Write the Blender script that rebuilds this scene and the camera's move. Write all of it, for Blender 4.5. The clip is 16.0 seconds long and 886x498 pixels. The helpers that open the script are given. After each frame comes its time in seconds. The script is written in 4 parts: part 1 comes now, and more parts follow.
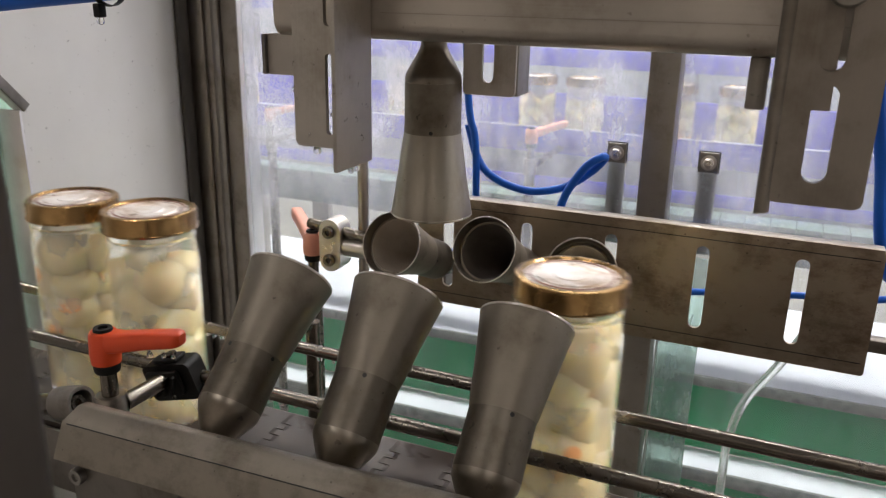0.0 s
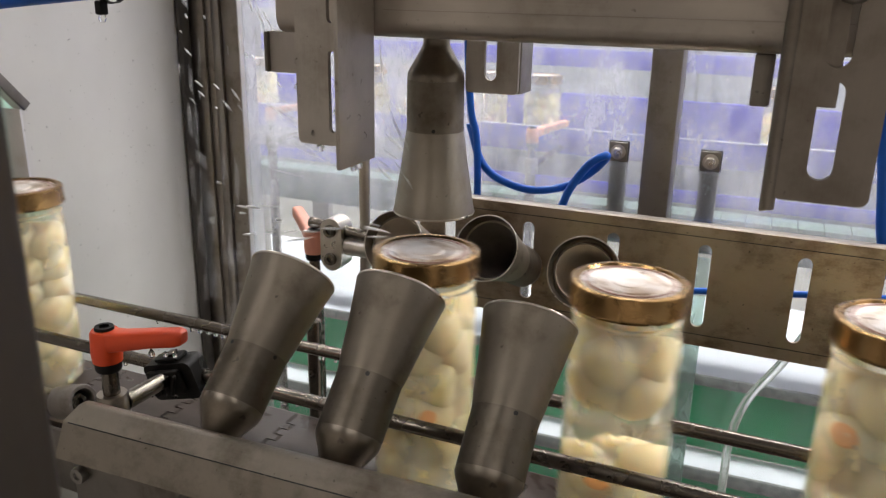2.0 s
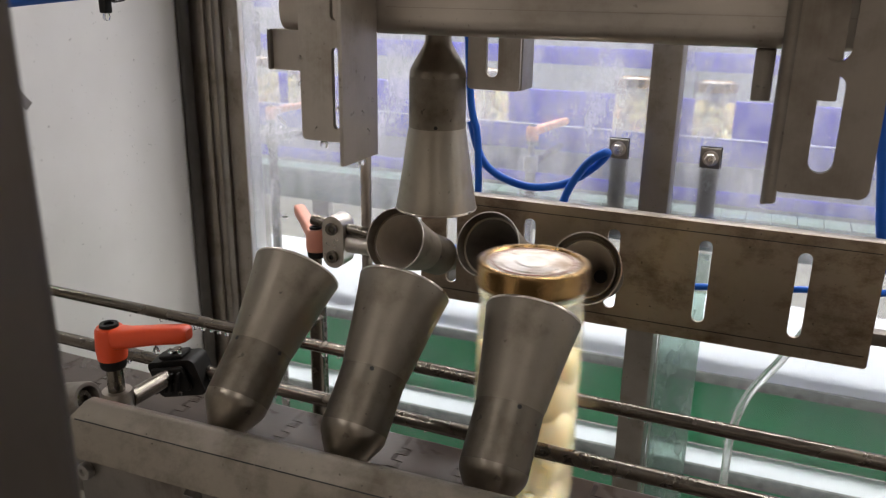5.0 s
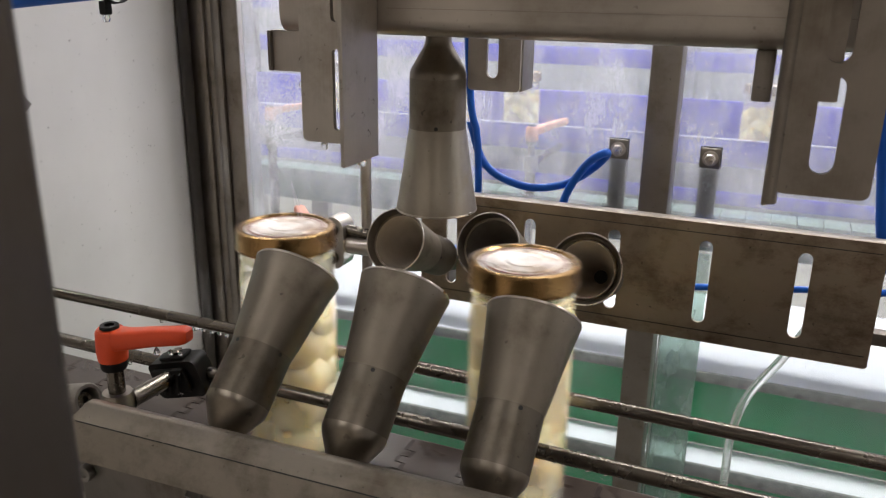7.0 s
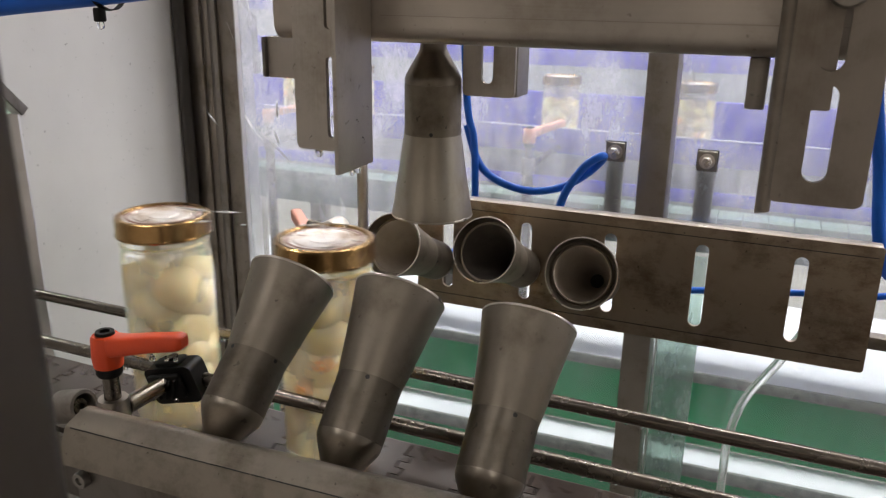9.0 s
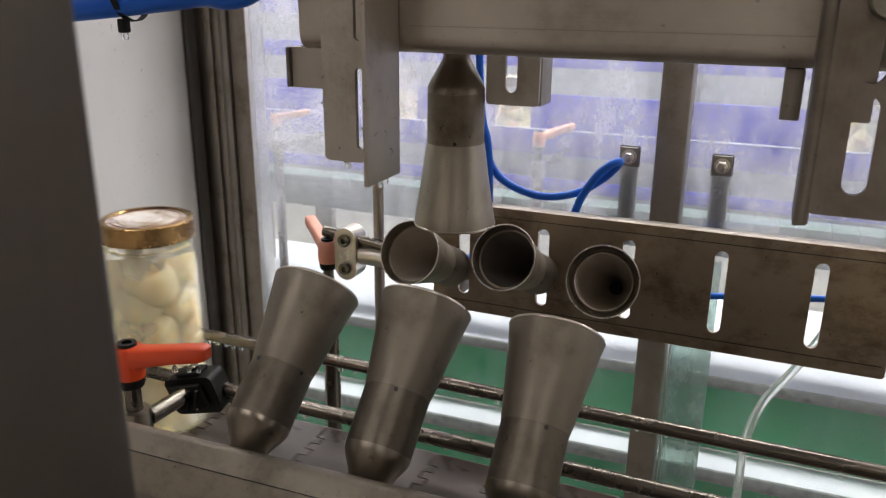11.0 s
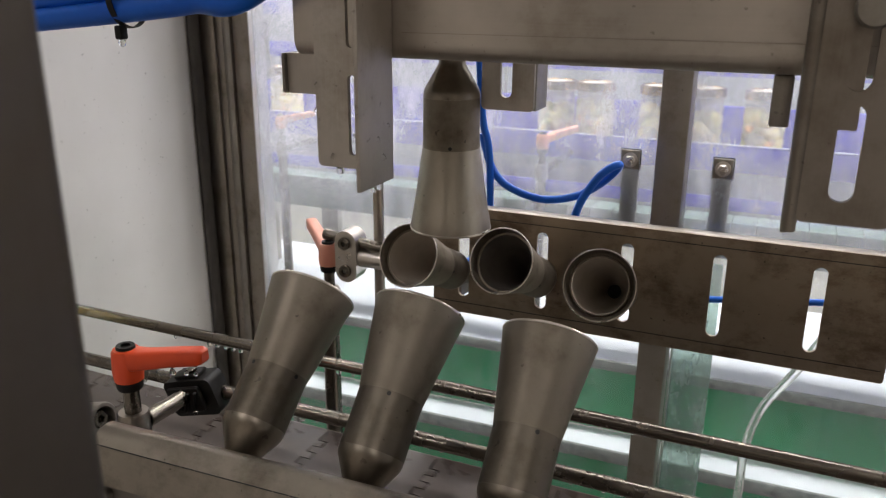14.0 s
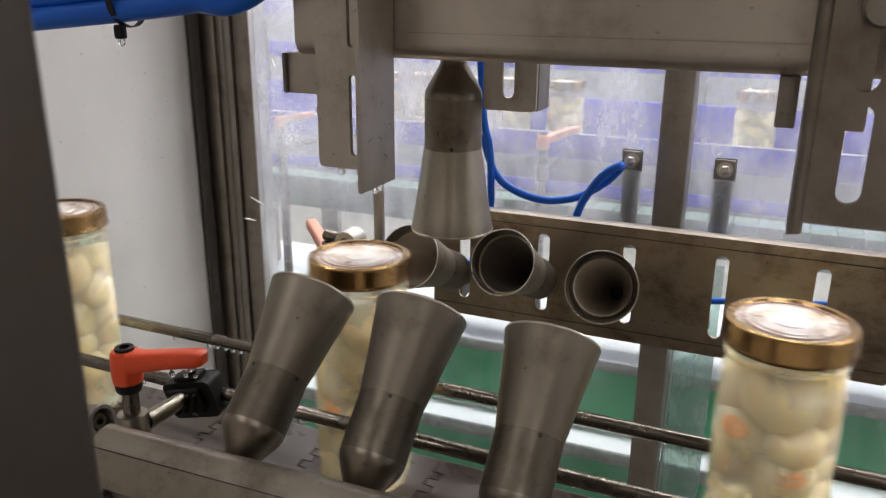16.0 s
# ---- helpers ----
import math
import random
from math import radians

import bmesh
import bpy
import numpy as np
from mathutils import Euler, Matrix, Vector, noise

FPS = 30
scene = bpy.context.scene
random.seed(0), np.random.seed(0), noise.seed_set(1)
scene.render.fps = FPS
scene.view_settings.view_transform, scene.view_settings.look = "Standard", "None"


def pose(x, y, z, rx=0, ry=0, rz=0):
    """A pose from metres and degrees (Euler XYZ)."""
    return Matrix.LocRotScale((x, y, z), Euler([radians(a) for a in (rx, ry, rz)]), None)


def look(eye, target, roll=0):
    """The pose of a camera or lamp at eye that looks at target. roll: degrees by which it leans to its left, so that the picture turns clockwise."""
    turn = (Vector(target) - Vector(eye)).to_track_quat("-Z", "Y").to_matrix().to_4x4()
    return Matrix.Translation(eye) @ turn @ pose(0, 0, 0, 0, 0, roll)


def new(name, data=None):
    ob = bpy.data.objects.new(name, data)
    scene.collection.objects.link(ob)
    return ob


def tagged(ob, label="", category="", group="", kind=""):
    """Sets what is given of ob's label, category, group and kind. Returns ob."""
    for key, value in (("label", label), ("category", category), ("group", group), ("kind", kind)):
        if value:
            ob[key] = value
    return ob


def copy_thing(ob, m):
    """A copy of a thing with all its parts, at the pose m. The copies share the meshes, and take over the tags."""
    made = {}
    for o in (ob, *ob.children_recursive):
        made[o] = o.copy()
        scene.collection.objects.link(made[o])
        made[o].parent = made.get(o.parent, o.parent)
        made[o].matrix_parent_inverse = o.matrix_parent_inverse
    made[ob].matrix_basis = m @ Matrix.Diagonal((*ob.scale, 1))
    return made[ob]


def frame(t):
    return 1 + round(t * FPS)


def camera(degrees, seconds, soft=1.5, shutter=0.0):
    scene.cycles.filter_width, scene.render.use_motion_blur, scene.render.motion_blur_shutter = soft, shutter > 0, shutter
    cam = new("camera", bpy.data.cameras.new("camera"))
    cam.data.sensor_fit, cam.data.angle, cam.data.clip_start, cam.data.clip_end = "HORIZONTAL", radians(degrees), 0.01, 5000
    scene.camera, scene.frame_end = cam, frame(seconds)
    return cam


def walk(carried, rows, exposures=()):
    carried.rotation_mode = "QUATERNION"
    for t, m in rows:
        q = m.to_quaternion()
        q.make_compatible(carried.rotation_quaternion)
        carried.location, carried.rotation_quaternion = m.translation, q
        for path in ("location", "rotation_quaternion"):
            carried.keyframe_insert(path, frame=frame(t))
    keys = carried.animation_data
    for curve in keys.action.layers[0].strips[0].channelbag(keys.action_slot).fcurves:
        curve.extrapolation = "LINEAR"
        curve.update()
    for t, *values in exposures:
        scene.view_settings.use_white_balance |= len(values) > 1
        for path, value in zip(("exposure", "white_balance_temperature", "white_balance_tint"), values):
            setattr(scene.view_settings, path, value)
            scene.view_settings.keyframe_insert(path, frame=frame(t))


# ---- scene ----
cam = camera(58.2, 16.0, soft=1.2, shutter=0.4)
cam.data.dof.use_dof, cam.data.dof.focus_distance, cam.data.dof.aperture_fstop = True, 0.52, 20.0
PATH = [
    (0.0, (0.2061, -0.4668, 0.3377), (-0.1631, 0.4095, 0.0282), 1.16),
    (0.5, (0.2049, -0.4664, 0.3372), (-0.1641, 0.4099, 0.0273), 1.19),
    (1.0, (0.2047, -0.4654, 0.3375), (-0.1642, 0.4109, 0.0276), 1.17),
    (1.5, (0.2042, -0.4658, 0.3369), (-0.1646, 0.4106, 0.0272), 1.16),
    (2.0, (0.2039, -0.4666, 0.3360), (-0.1648, 0.4100, 0.0268), 1.17),
    (2.5, (0.2050, -0.4673, 0.3372), (-0.1632, 0.4094, 0.0276), 1.17),
    (3.0, (0.2047, -0.4666, 0.3351), (-0.1637, 0.4101, 0.0257), 1.19),
    (3.5, (0.2046, -0.4681, 0.3340), (-0.1627, 0.4088, 0.0242), 1.22),
    (4.0, (0.2034, -0.4689, 0.3336), (-0.1646, 0.4077, 0.0236), 1.06),
    (6.5, (0.2031, -0.4730, 0.3368), (-0.1643, 0.4040, 0.0269), 0.85),
    (7.0, (0.2024, -0.4708, 0.3354), (-0.1646, 0.4062, 0.0254), 0.84),
    (7.5, (0.2055, -0.4692, 0.3361), (-0.1614, 0.4079, 0.0259), 0.88),
    (8.0, (0.2058, -0.4691, 0.3361), (-0.1609, 0.4081, 0.0263), 0.89),
    (8.5, (0.2050, -0.4693, 0.3370), (-0.1617, 0.4081, 0.0274), 0.85),
    (9.0, (0.2043, -0.4686, 0.3392), (-0.1619, 0.4087, 0.0289), 0.76),
    (11.5, (0.1866, -0.4708, 0.3458), (-0.1820, 0.4058, 0.0365), 0.39),
    (12.0, (0.1909, -0.4681, 0.3476), (-0.1860, 0.4047, 0.0376), 0.36),
    (12.5, (0.1931, -0.4673, 0.3467), (-0.1845, 0.4053, 0.0370), 0.40),
    (13.0, (0.1955, -0.4673, 0.3453), (-0.1817, 0.4055, 0.0354), 0.40),
    (13.5, (0.1962, -0.4678, 0.3451), (-0.1803, 0.4054, 0.0357), 0.36),
    (14.0, (0.1970, -0.4687, 0.3474), (-0.1798, 0.4044, 0.0379), 0.40),
    (14.5, (0.1948, -0.4689, 0.3484), (-0.1817, 0.4046, 0.0396), 0.41),
    (15.0, (0.1943, -0.4683, 0.3481), (-0.1824, 0.4050, 0.0395), 0.41),
    (15.5, (0.1939, -0.4668, 0.3466), (-0.1827, 0.4066, 0.0377), 0.41),
    (16.0, (0.1942, -0.4657, 0.3468), (-0.1819, 0.4078, 0.0378), 0.47),
]

walk(cam, [(t, look(eye, target, roll)) for t, eye, target, roll in PATH], [(0, -0.17), (16, -0.17)])

# ---- light: a factory hall lit by ceiling panels, which hang over the far line ----
world = bpy.data.worlds.new("hall_air")
world.use_nodes = True
world.node_tree.nodes["Background"].inputs[0].default_value = (0.9, 0.88, 0.85, 1)
world.node_tree.nodes["Background"].inputs[1].default_value = 0.02
scene.world = world
CEIL, FLOOR_Z, BELT_Z = 2.6, -0.95, -0.012
LAMP_POWER = 46.0
GLOW = 11.0

# ---- materials ----


class Mat:
    """A small builder for procedural node materials."""

    def __init__(self, name, color=(0.5, 0.5, 0.5), rough=0.5, metal=0.0, **extra):
        self.m = bpy.data.materials.new(name)
        self.m.use_nodes = True
        self.t = self.m.node_tree
        self.b = self.t.nodes["Principled BSDF"]
        self.b.inputs["Base Color"].default_value = (*color, 1)
        self.b.inputs["Roughness"].default_value = rough
        self.b.inputs["Metallic"].default_value = metal
        for key, value in extra.items():
            self.b.inputs[key.replace("_", " ")].default_value = value
        self.coord = None

    def node(self, kind, **values):
        n = self.t.nodes.new(kind)
        for key, value in values.items():
            n.inputs[key.replace("_", " ")].default_value = value
        return n

    def link(self, a, b):
        self.t.links.new(a, b)

    def noise(self, scale, detail=4, stretch=(1, 1, 1), rough=0.55):
        if self.coord is None:
            self.coord = self.node("ShaderNodeTexCoord")
        mp = self.node("ShaderNodeMapping")
        mp.inputs["Scale"].default_value = stretch
        self.link(self.coord.outputs["Object"], mp.inputs[0])
        n = self.node("ShaderNodeTexNoise", Scale=scale, Detail=detail, Roughness=rough)
        self.link(mp.outputs[0], n.inputs["Vector"])
        return n.outputs["Fac"]

    def ramp(self, fac, stops):
        r = self.node("ShaderNodeValToRGB")
        e = r.color_ramp.elements
        while len(e) < len(stops):
            e.new(0.5)
        for el, (p, c) in zip(e, stops):
            el.position, el.color = p, (*c, 1) if len(c) == 3 else c
        self.link(fac, r.inputs[0])
        return r.outputs[0]

    def color(self, fac, stops):
        out = self.ramp(fac, stops)
        self.link(out, self.b.inputs["Base Color"])
        return out

    def mix_color(self, fac, a, b):
        n = self.t.nodes.new("ShaderNodeMix")
        n.data_type = "RGBA"
        self.link(fac, n.inputs[0])
        for sock, v in ((n.inputs[6], a), (n.inputs[7], b)):
            if isinstance(v, tuple):
                sock.default_value = (*v, 1)
            else:
                self.link(v, sock)
        return n.outputs[2]

    def roughness(self, fac, lo, hi, p0=0.3, p1=0.7):
        m = self.node("ShaderNodeMapRange", From_Min=p0, From_Max=p1, To_Min=lo, To_Max=hi)
        self.link(fac, m.inputs[0])
        self.link(m.outputs[0], self.b.inputs["Roughness"])

    def bump(self, fac, strength=0.2, distance=0.001):
        n = self.node("ShaderNodeBump", Strength=strength, Distance=distance)
        self.link(fac, n.inputs["Height"])
        self.link(n.outputs[0], self.b.inputs["Normal"])
        return self


def steel(name, tone=(0.32, 0.285, 0.25), rough=0.34, stretch=(3, 90, 90), grime=0.5, stain=None):
    m = Mat(name, tone, rough, 1.0)
    fine = m.noise(9, 5, stretch)
    big = m.noise(22, 6, (1, 1, 1), 0.65)
    dark = tuple(c * (1 - 0.55 * grime) * k for c, k in zip(tone, (1.0, 0.95, 0.87)))
    light = tuple(min(1, c * 1.12) for c in tone)
    a = m.ramp(big, [(0.30, dark), (0.48, tone), (0.75, light)])
    b = m.mix_color(fine, a, light)
    m.t.nodes[b.node.name].inputs[0].default_value = 0.5
    s = m.node("ShaderNodeMapRange", From_Min=0.35, From_Max=0.8, To_Min=0.0, To_Max=0.35)
    m.link(fine, s.inputs[0])
    m.link(s.outputs[0], b.node.inputs[0])
    spots = m.ramp(m.noise(260, 2, (1, 1, 1), 0.35), [(0.725, (0, 0, 0)), (0.765, (0.8 * grime, 0.8 * grime, 0.8 * grime))])
    if stain:
        rust = m.ramp(m.noise(13, 8, (1, 1, 1.6), 0.72), [(0.50, (0, 0, 0)), (0.66, (0.85, 0.85, 0.85))])
        b = m.mix_color(rust, b, stain)
    m.link(m.mix_color(spots, b, tuple(c * 0.22 for c in tone)), m.b.inputs["Base Color"])
    m.roughness(big, rough + 0.12, rough - 0.06)
    m.bump(fine, 0.06, 0.0006)
    return m.m


STEEL = steel("brushed_stainless_steel")
BEAM_STEEL = steel("wide_brushed_beam_steel", (0.43, 0.39, 0.345), 0.36, (2, 80, 80), 0.5)
# darker copy of the bracket steel, shade on the right bracket as tone
BRACKET_STEEL = steel("shaded_bracket_steel", (0.225, 0.198, 0.170), 0.38, (90, 90, 3), 0.5)
STEEL_V = steel("upright_brushed_steel", (0.291, 0.267, 0.239), 0.36, (90, 90, 3))
NOZZLE = steel("turned_stainless_steel", (0.226, 0.195, 0.156), 0.50, (30, 30, 10), 0.7)
NOZZLE_BRIGHT = steel("brushed_nozzle_steel", (0.34, 0.305, 0.255), 0.36, (30, 30, 10), 0.4)
# darker copy of the bell steel: the barrel's dimmer reflection as colour
NOZZLE_DARK = steel("dim_barrel_steel", (0.155, 0.133, 0.106), 0.45, (30, 30, 10), 0.7)
TAPER_STEEL = steel("smooth_wet_steel", (0.23, 0.200, 0.162), 0.30, (60, 60, 20), 0.5)
# wet steel, also lightened in tone for the light on left and rear brackets
WET_STEEL = steel("wet_lit_bracket_steel", (0.47, 0.43, 0.385), 0.42, (90, 90, 3), 0.5)
TRAY = steel("scuffed_tray_steel", (0.265, 0.232, 0.192), 0.42, (3, 70, 70), 0.9, (0.165, 0.140, 0.110))
RUSTY = steel("stained_stainless_steel", (0.350, 0.288, 0.220), 0.40, (4, 60, 60), 0.85, (0.15, 0.098, 0.062))
ROD = steel("polished_steel_rod", (0.175, 0.154, 0.130), 0.22, (4, 80, 80), 0.5)
# standing wet on the brackets: fine beads in the relief
for wet_metal in (WET_STEEL, TRAY):
    nodes, links = wet_metal.node_tree.nodes, wet_metal.node_tree.links
    relief = next(n for n in nodes if n.type == "BUMP")
    bead = nodes.new("ShaderNodeTexNoise")
    bead.inputs["Scale"].default_value, bead.inputs["Detail"].default_value = 420.0, 2.0
    second = nodes.new("ShaderNodeBump")
    second.inputs["Strength"].default_value, second.inputs["Distance"].default_value = 0.22, 0.0008
    links.new(bead.outputs["Fac"], second.inputs["Height"])
    links.new(relief.outputs[0], second.inputs["Normal"])
    links.new(second.outputs[0], nodes["Principled BSDF"].inputs["Normal"])
for turned in (NOZZLE, NOZZLE_BRIGHT, NOZZLE_DARK):
    ring = turned.node_tree.nodes.new("ShaderNodeTangent")
    ring.direction_type, ring.axis = "RADIAL", "Z"
    bsdf = turned.node_tree.nodes["Principled BSDF"]
    bsdf.inputs["Anisotropic"].default_value = 0.2
    bsdf.inputs["Anisotropic Rotation"].default_value = 0.25
    turned.node_tree.links.new(ring.outputs[0], bsdf.inputs["Tangent"])
# bell rim brightened in the colour to show back light catching it
RIM_STEEL = steel("backlit_rim_steel", (0.56, 0.51, 0.455), 0.28, (30, 30, 30), 0.3)
# cast steel lightened in the colour for strong light and mist at the rear
BRIGHT_CAST = steel("brightened_cast_steel", (0.60, 0.56, 0.51), 0.30, (30, 30, 30), 0.4)
BRIGHT_ROD = steel("bright_steel_rod", (0.46, 0.42, 0.38), 0.30, (60, 60, 4), 0.3)
EDGE_STEEL = steel("bright_folded_edge", (0.62, 0.60, 0.60), 0.34, (60, 60, 4), 0.2)
GALVANISED = steel("spangled_strap_steel", (0.36, 0.35, 0.33), 0.42, (40, 40, 40), 0.9)
CAST = steel("cast_steel", (0.279, 0.261, 0.237), 0.36, (30, 30, 30), 0.4)
DARK_STEEL = steel("dull_dark_steel", (0.22, 0.20, 0.18), 0.46, (60, 60, 5), 0.6)
POST_BROWN = steel("brown_post_steel", (0.30, 0.265, 0.228), 0.42, (60, 60, 4), 0.6)
BOSS = steel("turned_boss_steel", (0.27, 0.24, 0.21), 0.30, (30, 30, 30), 0.6)
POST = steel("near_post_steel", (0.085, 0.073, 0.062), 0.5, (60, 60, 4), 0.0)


def panel_mat():
    m = Mat("brushed_sheet_panel", (0.7, 0.7, 0.69), 0.42, 0.25)
    big = m.noise(5, 5)
    fine = m.noise(7, 4, (60, 60, 2))
    spots = m.noise(170, 3, (1, 1, 1), 0.6)
    c = m.ramp(big, [(0.3, (0.56, 0.545, 0.52)), (0.7, (0.66, 0.645, 0.62))])
    s = m.ramp(spots, [(0.685, (0, 0, 0)), (0.73, (0.75, 0.75, 0.75))])
    m.link(m.mix_color(s, c, (0.25, 0.24, 0.22)), m.b.inputs["Base Color"])
    m.roughness(big, 0.38, 0.50)
    m.bump(fine, 0.05, 0.0005)
    return m.m


PANEL = panel_mat()


def plastic(name, a, b, rough=0.35, scale=30, bump=0.12):
    m = Mat(name, a, rough)
    n = m.noise(scale, 5)
    m.color(n, [(0.3, a), (0.7, b)])
    m.roughness(m.noise(scale * 0.4, 4), rough - 0.1, rough + 0.15)
    m.bump(m.noise(scale * 6, 3), bump, 0.0006)
    return m.m


# light painted into bell insides, since bare steel mirrors only the dark front
LIT_INSIDE = plastic("lit_bell_inside", (0.44, 0.385, 0.32), (0.54, 0.48, 0.41), 0.5, 60, 0.1)
DIM_INSIDE = plastic("dim_lit_bell_inside", (0.10, 0.088, 0.076), (0.15, 0.132, 0.115), 0.5, 60, 0.1)
CORNER_STRIP = plastic("dull_brown_strip", (0.050, 0.044, 0.038), (0.075, 0.066, 0.057), 0.6, 30, 0.1)
TEAL = plastic("teal_plastic_band", (0.05, 0.30, 0.22), (0.07, 0.36, 0.27), 0.4, 20)
RED = plastic("orange_red_plastic", (0.80, 0.085, 0.017), (0.70, 0.065, 0.014), 0.34)
# lever red paled in the colour for the mist and haze before it
PALE_RED = plastic("haze_paled_red_plastic", (0.78, 0.37, 0.27), (0.68, 0.28, 0.20), 0.45)
BLACK = plastic("black_rubber_plastic", (0.006, 0.006, 0.006), (0.011, 0.010, 0.009), 0.5)
BLACK.node_tree.nodes["Principled BSDF"].inputs["Specular IOR Level"].default_value = 0.22
BLUE = plastic("blue_polyurethane_hose", (0.006, 0.085, 0.46), (0.010, 0.12, 0.56), 0.32, 20, 0.04)
BLUE.node_tree.nodes["Principled BSDF"].inputs["Specular IOR Level"].default_value = 0.28
BLUE_RAIL = plastic("violet_blue_plastic_strip", (0.048, 0.042, 0.56), (0.070, 0.062, 0.66), 0.35, 9)
PALE_EDGE = plastic("pale_lavender_edge", (0.30, 0.31, 0.50), (0.36, 0.37, 0.56), 0.4, 20)
BELT = plastic("grey_wet_chain_plastic", (0.037, 0.027, 0.022), (0.058, 0.044, 0.036), 0.32, 26, 0.2)
BELT.node_tree.nodes["Principled BSDF"].inputs["Specular IOR Level"].default_value = 0.32
PALE_SLAT = plastic("pale_green_slat_plastic", (0.125, 0.18, 0.16), (0.17, 0.23, 0.205), 0.35, 12)
GREEN = plastic("green_epoxy_coating", (0.008, 0.26, 0.098), (0.014, 0.33, 0.13), 0.3, 6, 0.1)
GREEN.node_tree.nodes["Principled BSDF"].inputs["Specular IOR Level"].default_value = 0.2
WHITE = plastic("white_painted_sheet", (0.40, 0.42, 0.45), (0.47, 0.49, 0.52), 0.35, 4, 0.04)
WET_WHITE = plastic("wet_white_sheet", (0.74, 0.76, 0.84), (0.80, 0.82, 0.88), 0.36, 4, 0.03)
GREY_LIP = plastic("speckled_grey_sheet", (0.11, 0.12, 0.118), (0.25, 0.265, 0.255), 0.4, 60, 0.3)
HOLE = plastic("dark_bore", (0.01, 0.01, 0.01), (0.015, 0.014, 0.013), 0.6)
CONCRETE = plastic("grey_concrete_floor", (0.16, 0.15, 0.135), (0.22, 0.205, 0.185), 0.5, 3, 0.1)
# ceiling and south wall stay unseen; their greys limit light bounced forward
DULL_CEILING = plastic("grey_ceiling_sheet", (0.27, 0.26, 0.245), (0.33, 0.32, 0.30), 0.7, 2, 0.05)
DIM_WALL = plastic("brown_grey_wall", (0.40, 0.365, 0.32), (0.46, 0.42, 0.37), 0.7, 2, 0.05)
PLASTER = plastic("white_hall_wall", (0.62, 0.64, 0.66), (0.70, 0.72, 0.73), 0.7, 2, 0.05)


def fruit_mat(name, a, b):
    m = Mat(name, a, 0.3)
    n = m.noise(45, 4)
    m.color(n, [(0.3, a), (0.7, b)])
    m.b.inputs["Subsurface Weight"].default_value = 0.9
    m.b.inputs["Subsurface Radius"].default_value = (0.030, 0.024, 0.014)
    m.b.inputs["Subsurface Scale"].default_value = 1.0
    m.bump(m.noise(220, 3), 0.08, 0.0006)
    return m.m


FRUIT = fruit_mat("white_lychee_flesh", (0.74, 0.605, 0.345), (0.84, 0.72, 0.475))
FRUIT_OPEN = plastic("orange_fruit_heart", (0.86, 0.36, 0.10), (0.90, 0.46, 0.16), 0.4)


def syrup_glass():
    m = Mat("syrup_filled_glass", (0.97, 0.95, 0.84), 0.06, 0.0, IOR=1.34)
    m.b.inputs["Coat Weight"].default_value = 0.8
    m.b.inputs["Coat Roughness"].default_value = 0.08
    m.b.inputs["Coat IOR"].default_value = 1.6
    cloud = m.node("ShaderNodeMapRange", From_Min=0.35, From_Max=0.68, To_Min=0.80, To_Max=0.68)
    m.link(m.noise(38, 4, (1, 1, 0.55)), cloud.inputs[0])
    m.link(cloud.outputs[0], m.b.inputs["Transmission Weight"])
    m.bump(m.noise(60, 4, (1, 1, 0.4)), 0.05, 0.001)
    return m.m


SYRUP = syrup_glass()
MILKY = Mat("milky_clear_tube", (0.93, 0.96, 0.95), 0.18, 0.0, IOR=1.42, Transmission_Weight=0.84).m
WATER = Mat("water_drop", (1, 1, 1), 0.0, 0.0, IOR=1.33, Transmission_Weight=1.0).m


# drops whitened in the colour to stand for their bright glints
SPRAY = Mat("whitened_spray_water", (0.95, 0.96, 0.97), 0.15, 0.0, IOR=1.33, Transmission_Weight=0.15).m


def lid_mat():
    m = Mat("gold_lacquered_tin", (0.55, 0.34, 0.12), 0.27, 1.0)
    n = m.noise(60, 4)
    m.color(n, [(0.3, (0.30, 0.178, 0.072)), (0.7, (0.42, 0.262, 0.112))])
    m.roughness(m.noise(25, 4), 0.18, 0.34)
    m.bump(m.noise(40, 3), 0.1, 0.001)
    return m.m


GOLD = lid_mat()


def lid_top_mat():
    m = Mat("silvery_lid_top", (0.82, 0.74, 0.66), 0.3, 0.3)
    n = m.noise(48, 5, (1, 1, 1), 0.6)
    m.color(n, [(0.34, (0.44, 0.32, 0.22)), (0.48, (0.72, 0.64, 0.57)), (0.60, (0.84, 0.79, 0.75))])
    m.roughness(m.noise(60, 3), 0.22, 0.44)
    m.bump(m.noise(34, 3), 0.16, 0.0014)
    return m.m


LID_TOP = lid_top_mat()
BROWN_PRINT = plastic("brown_lid_print", (0.20, 0.08, 0.05), (0.28, 0.12, 0.07), 0.3)


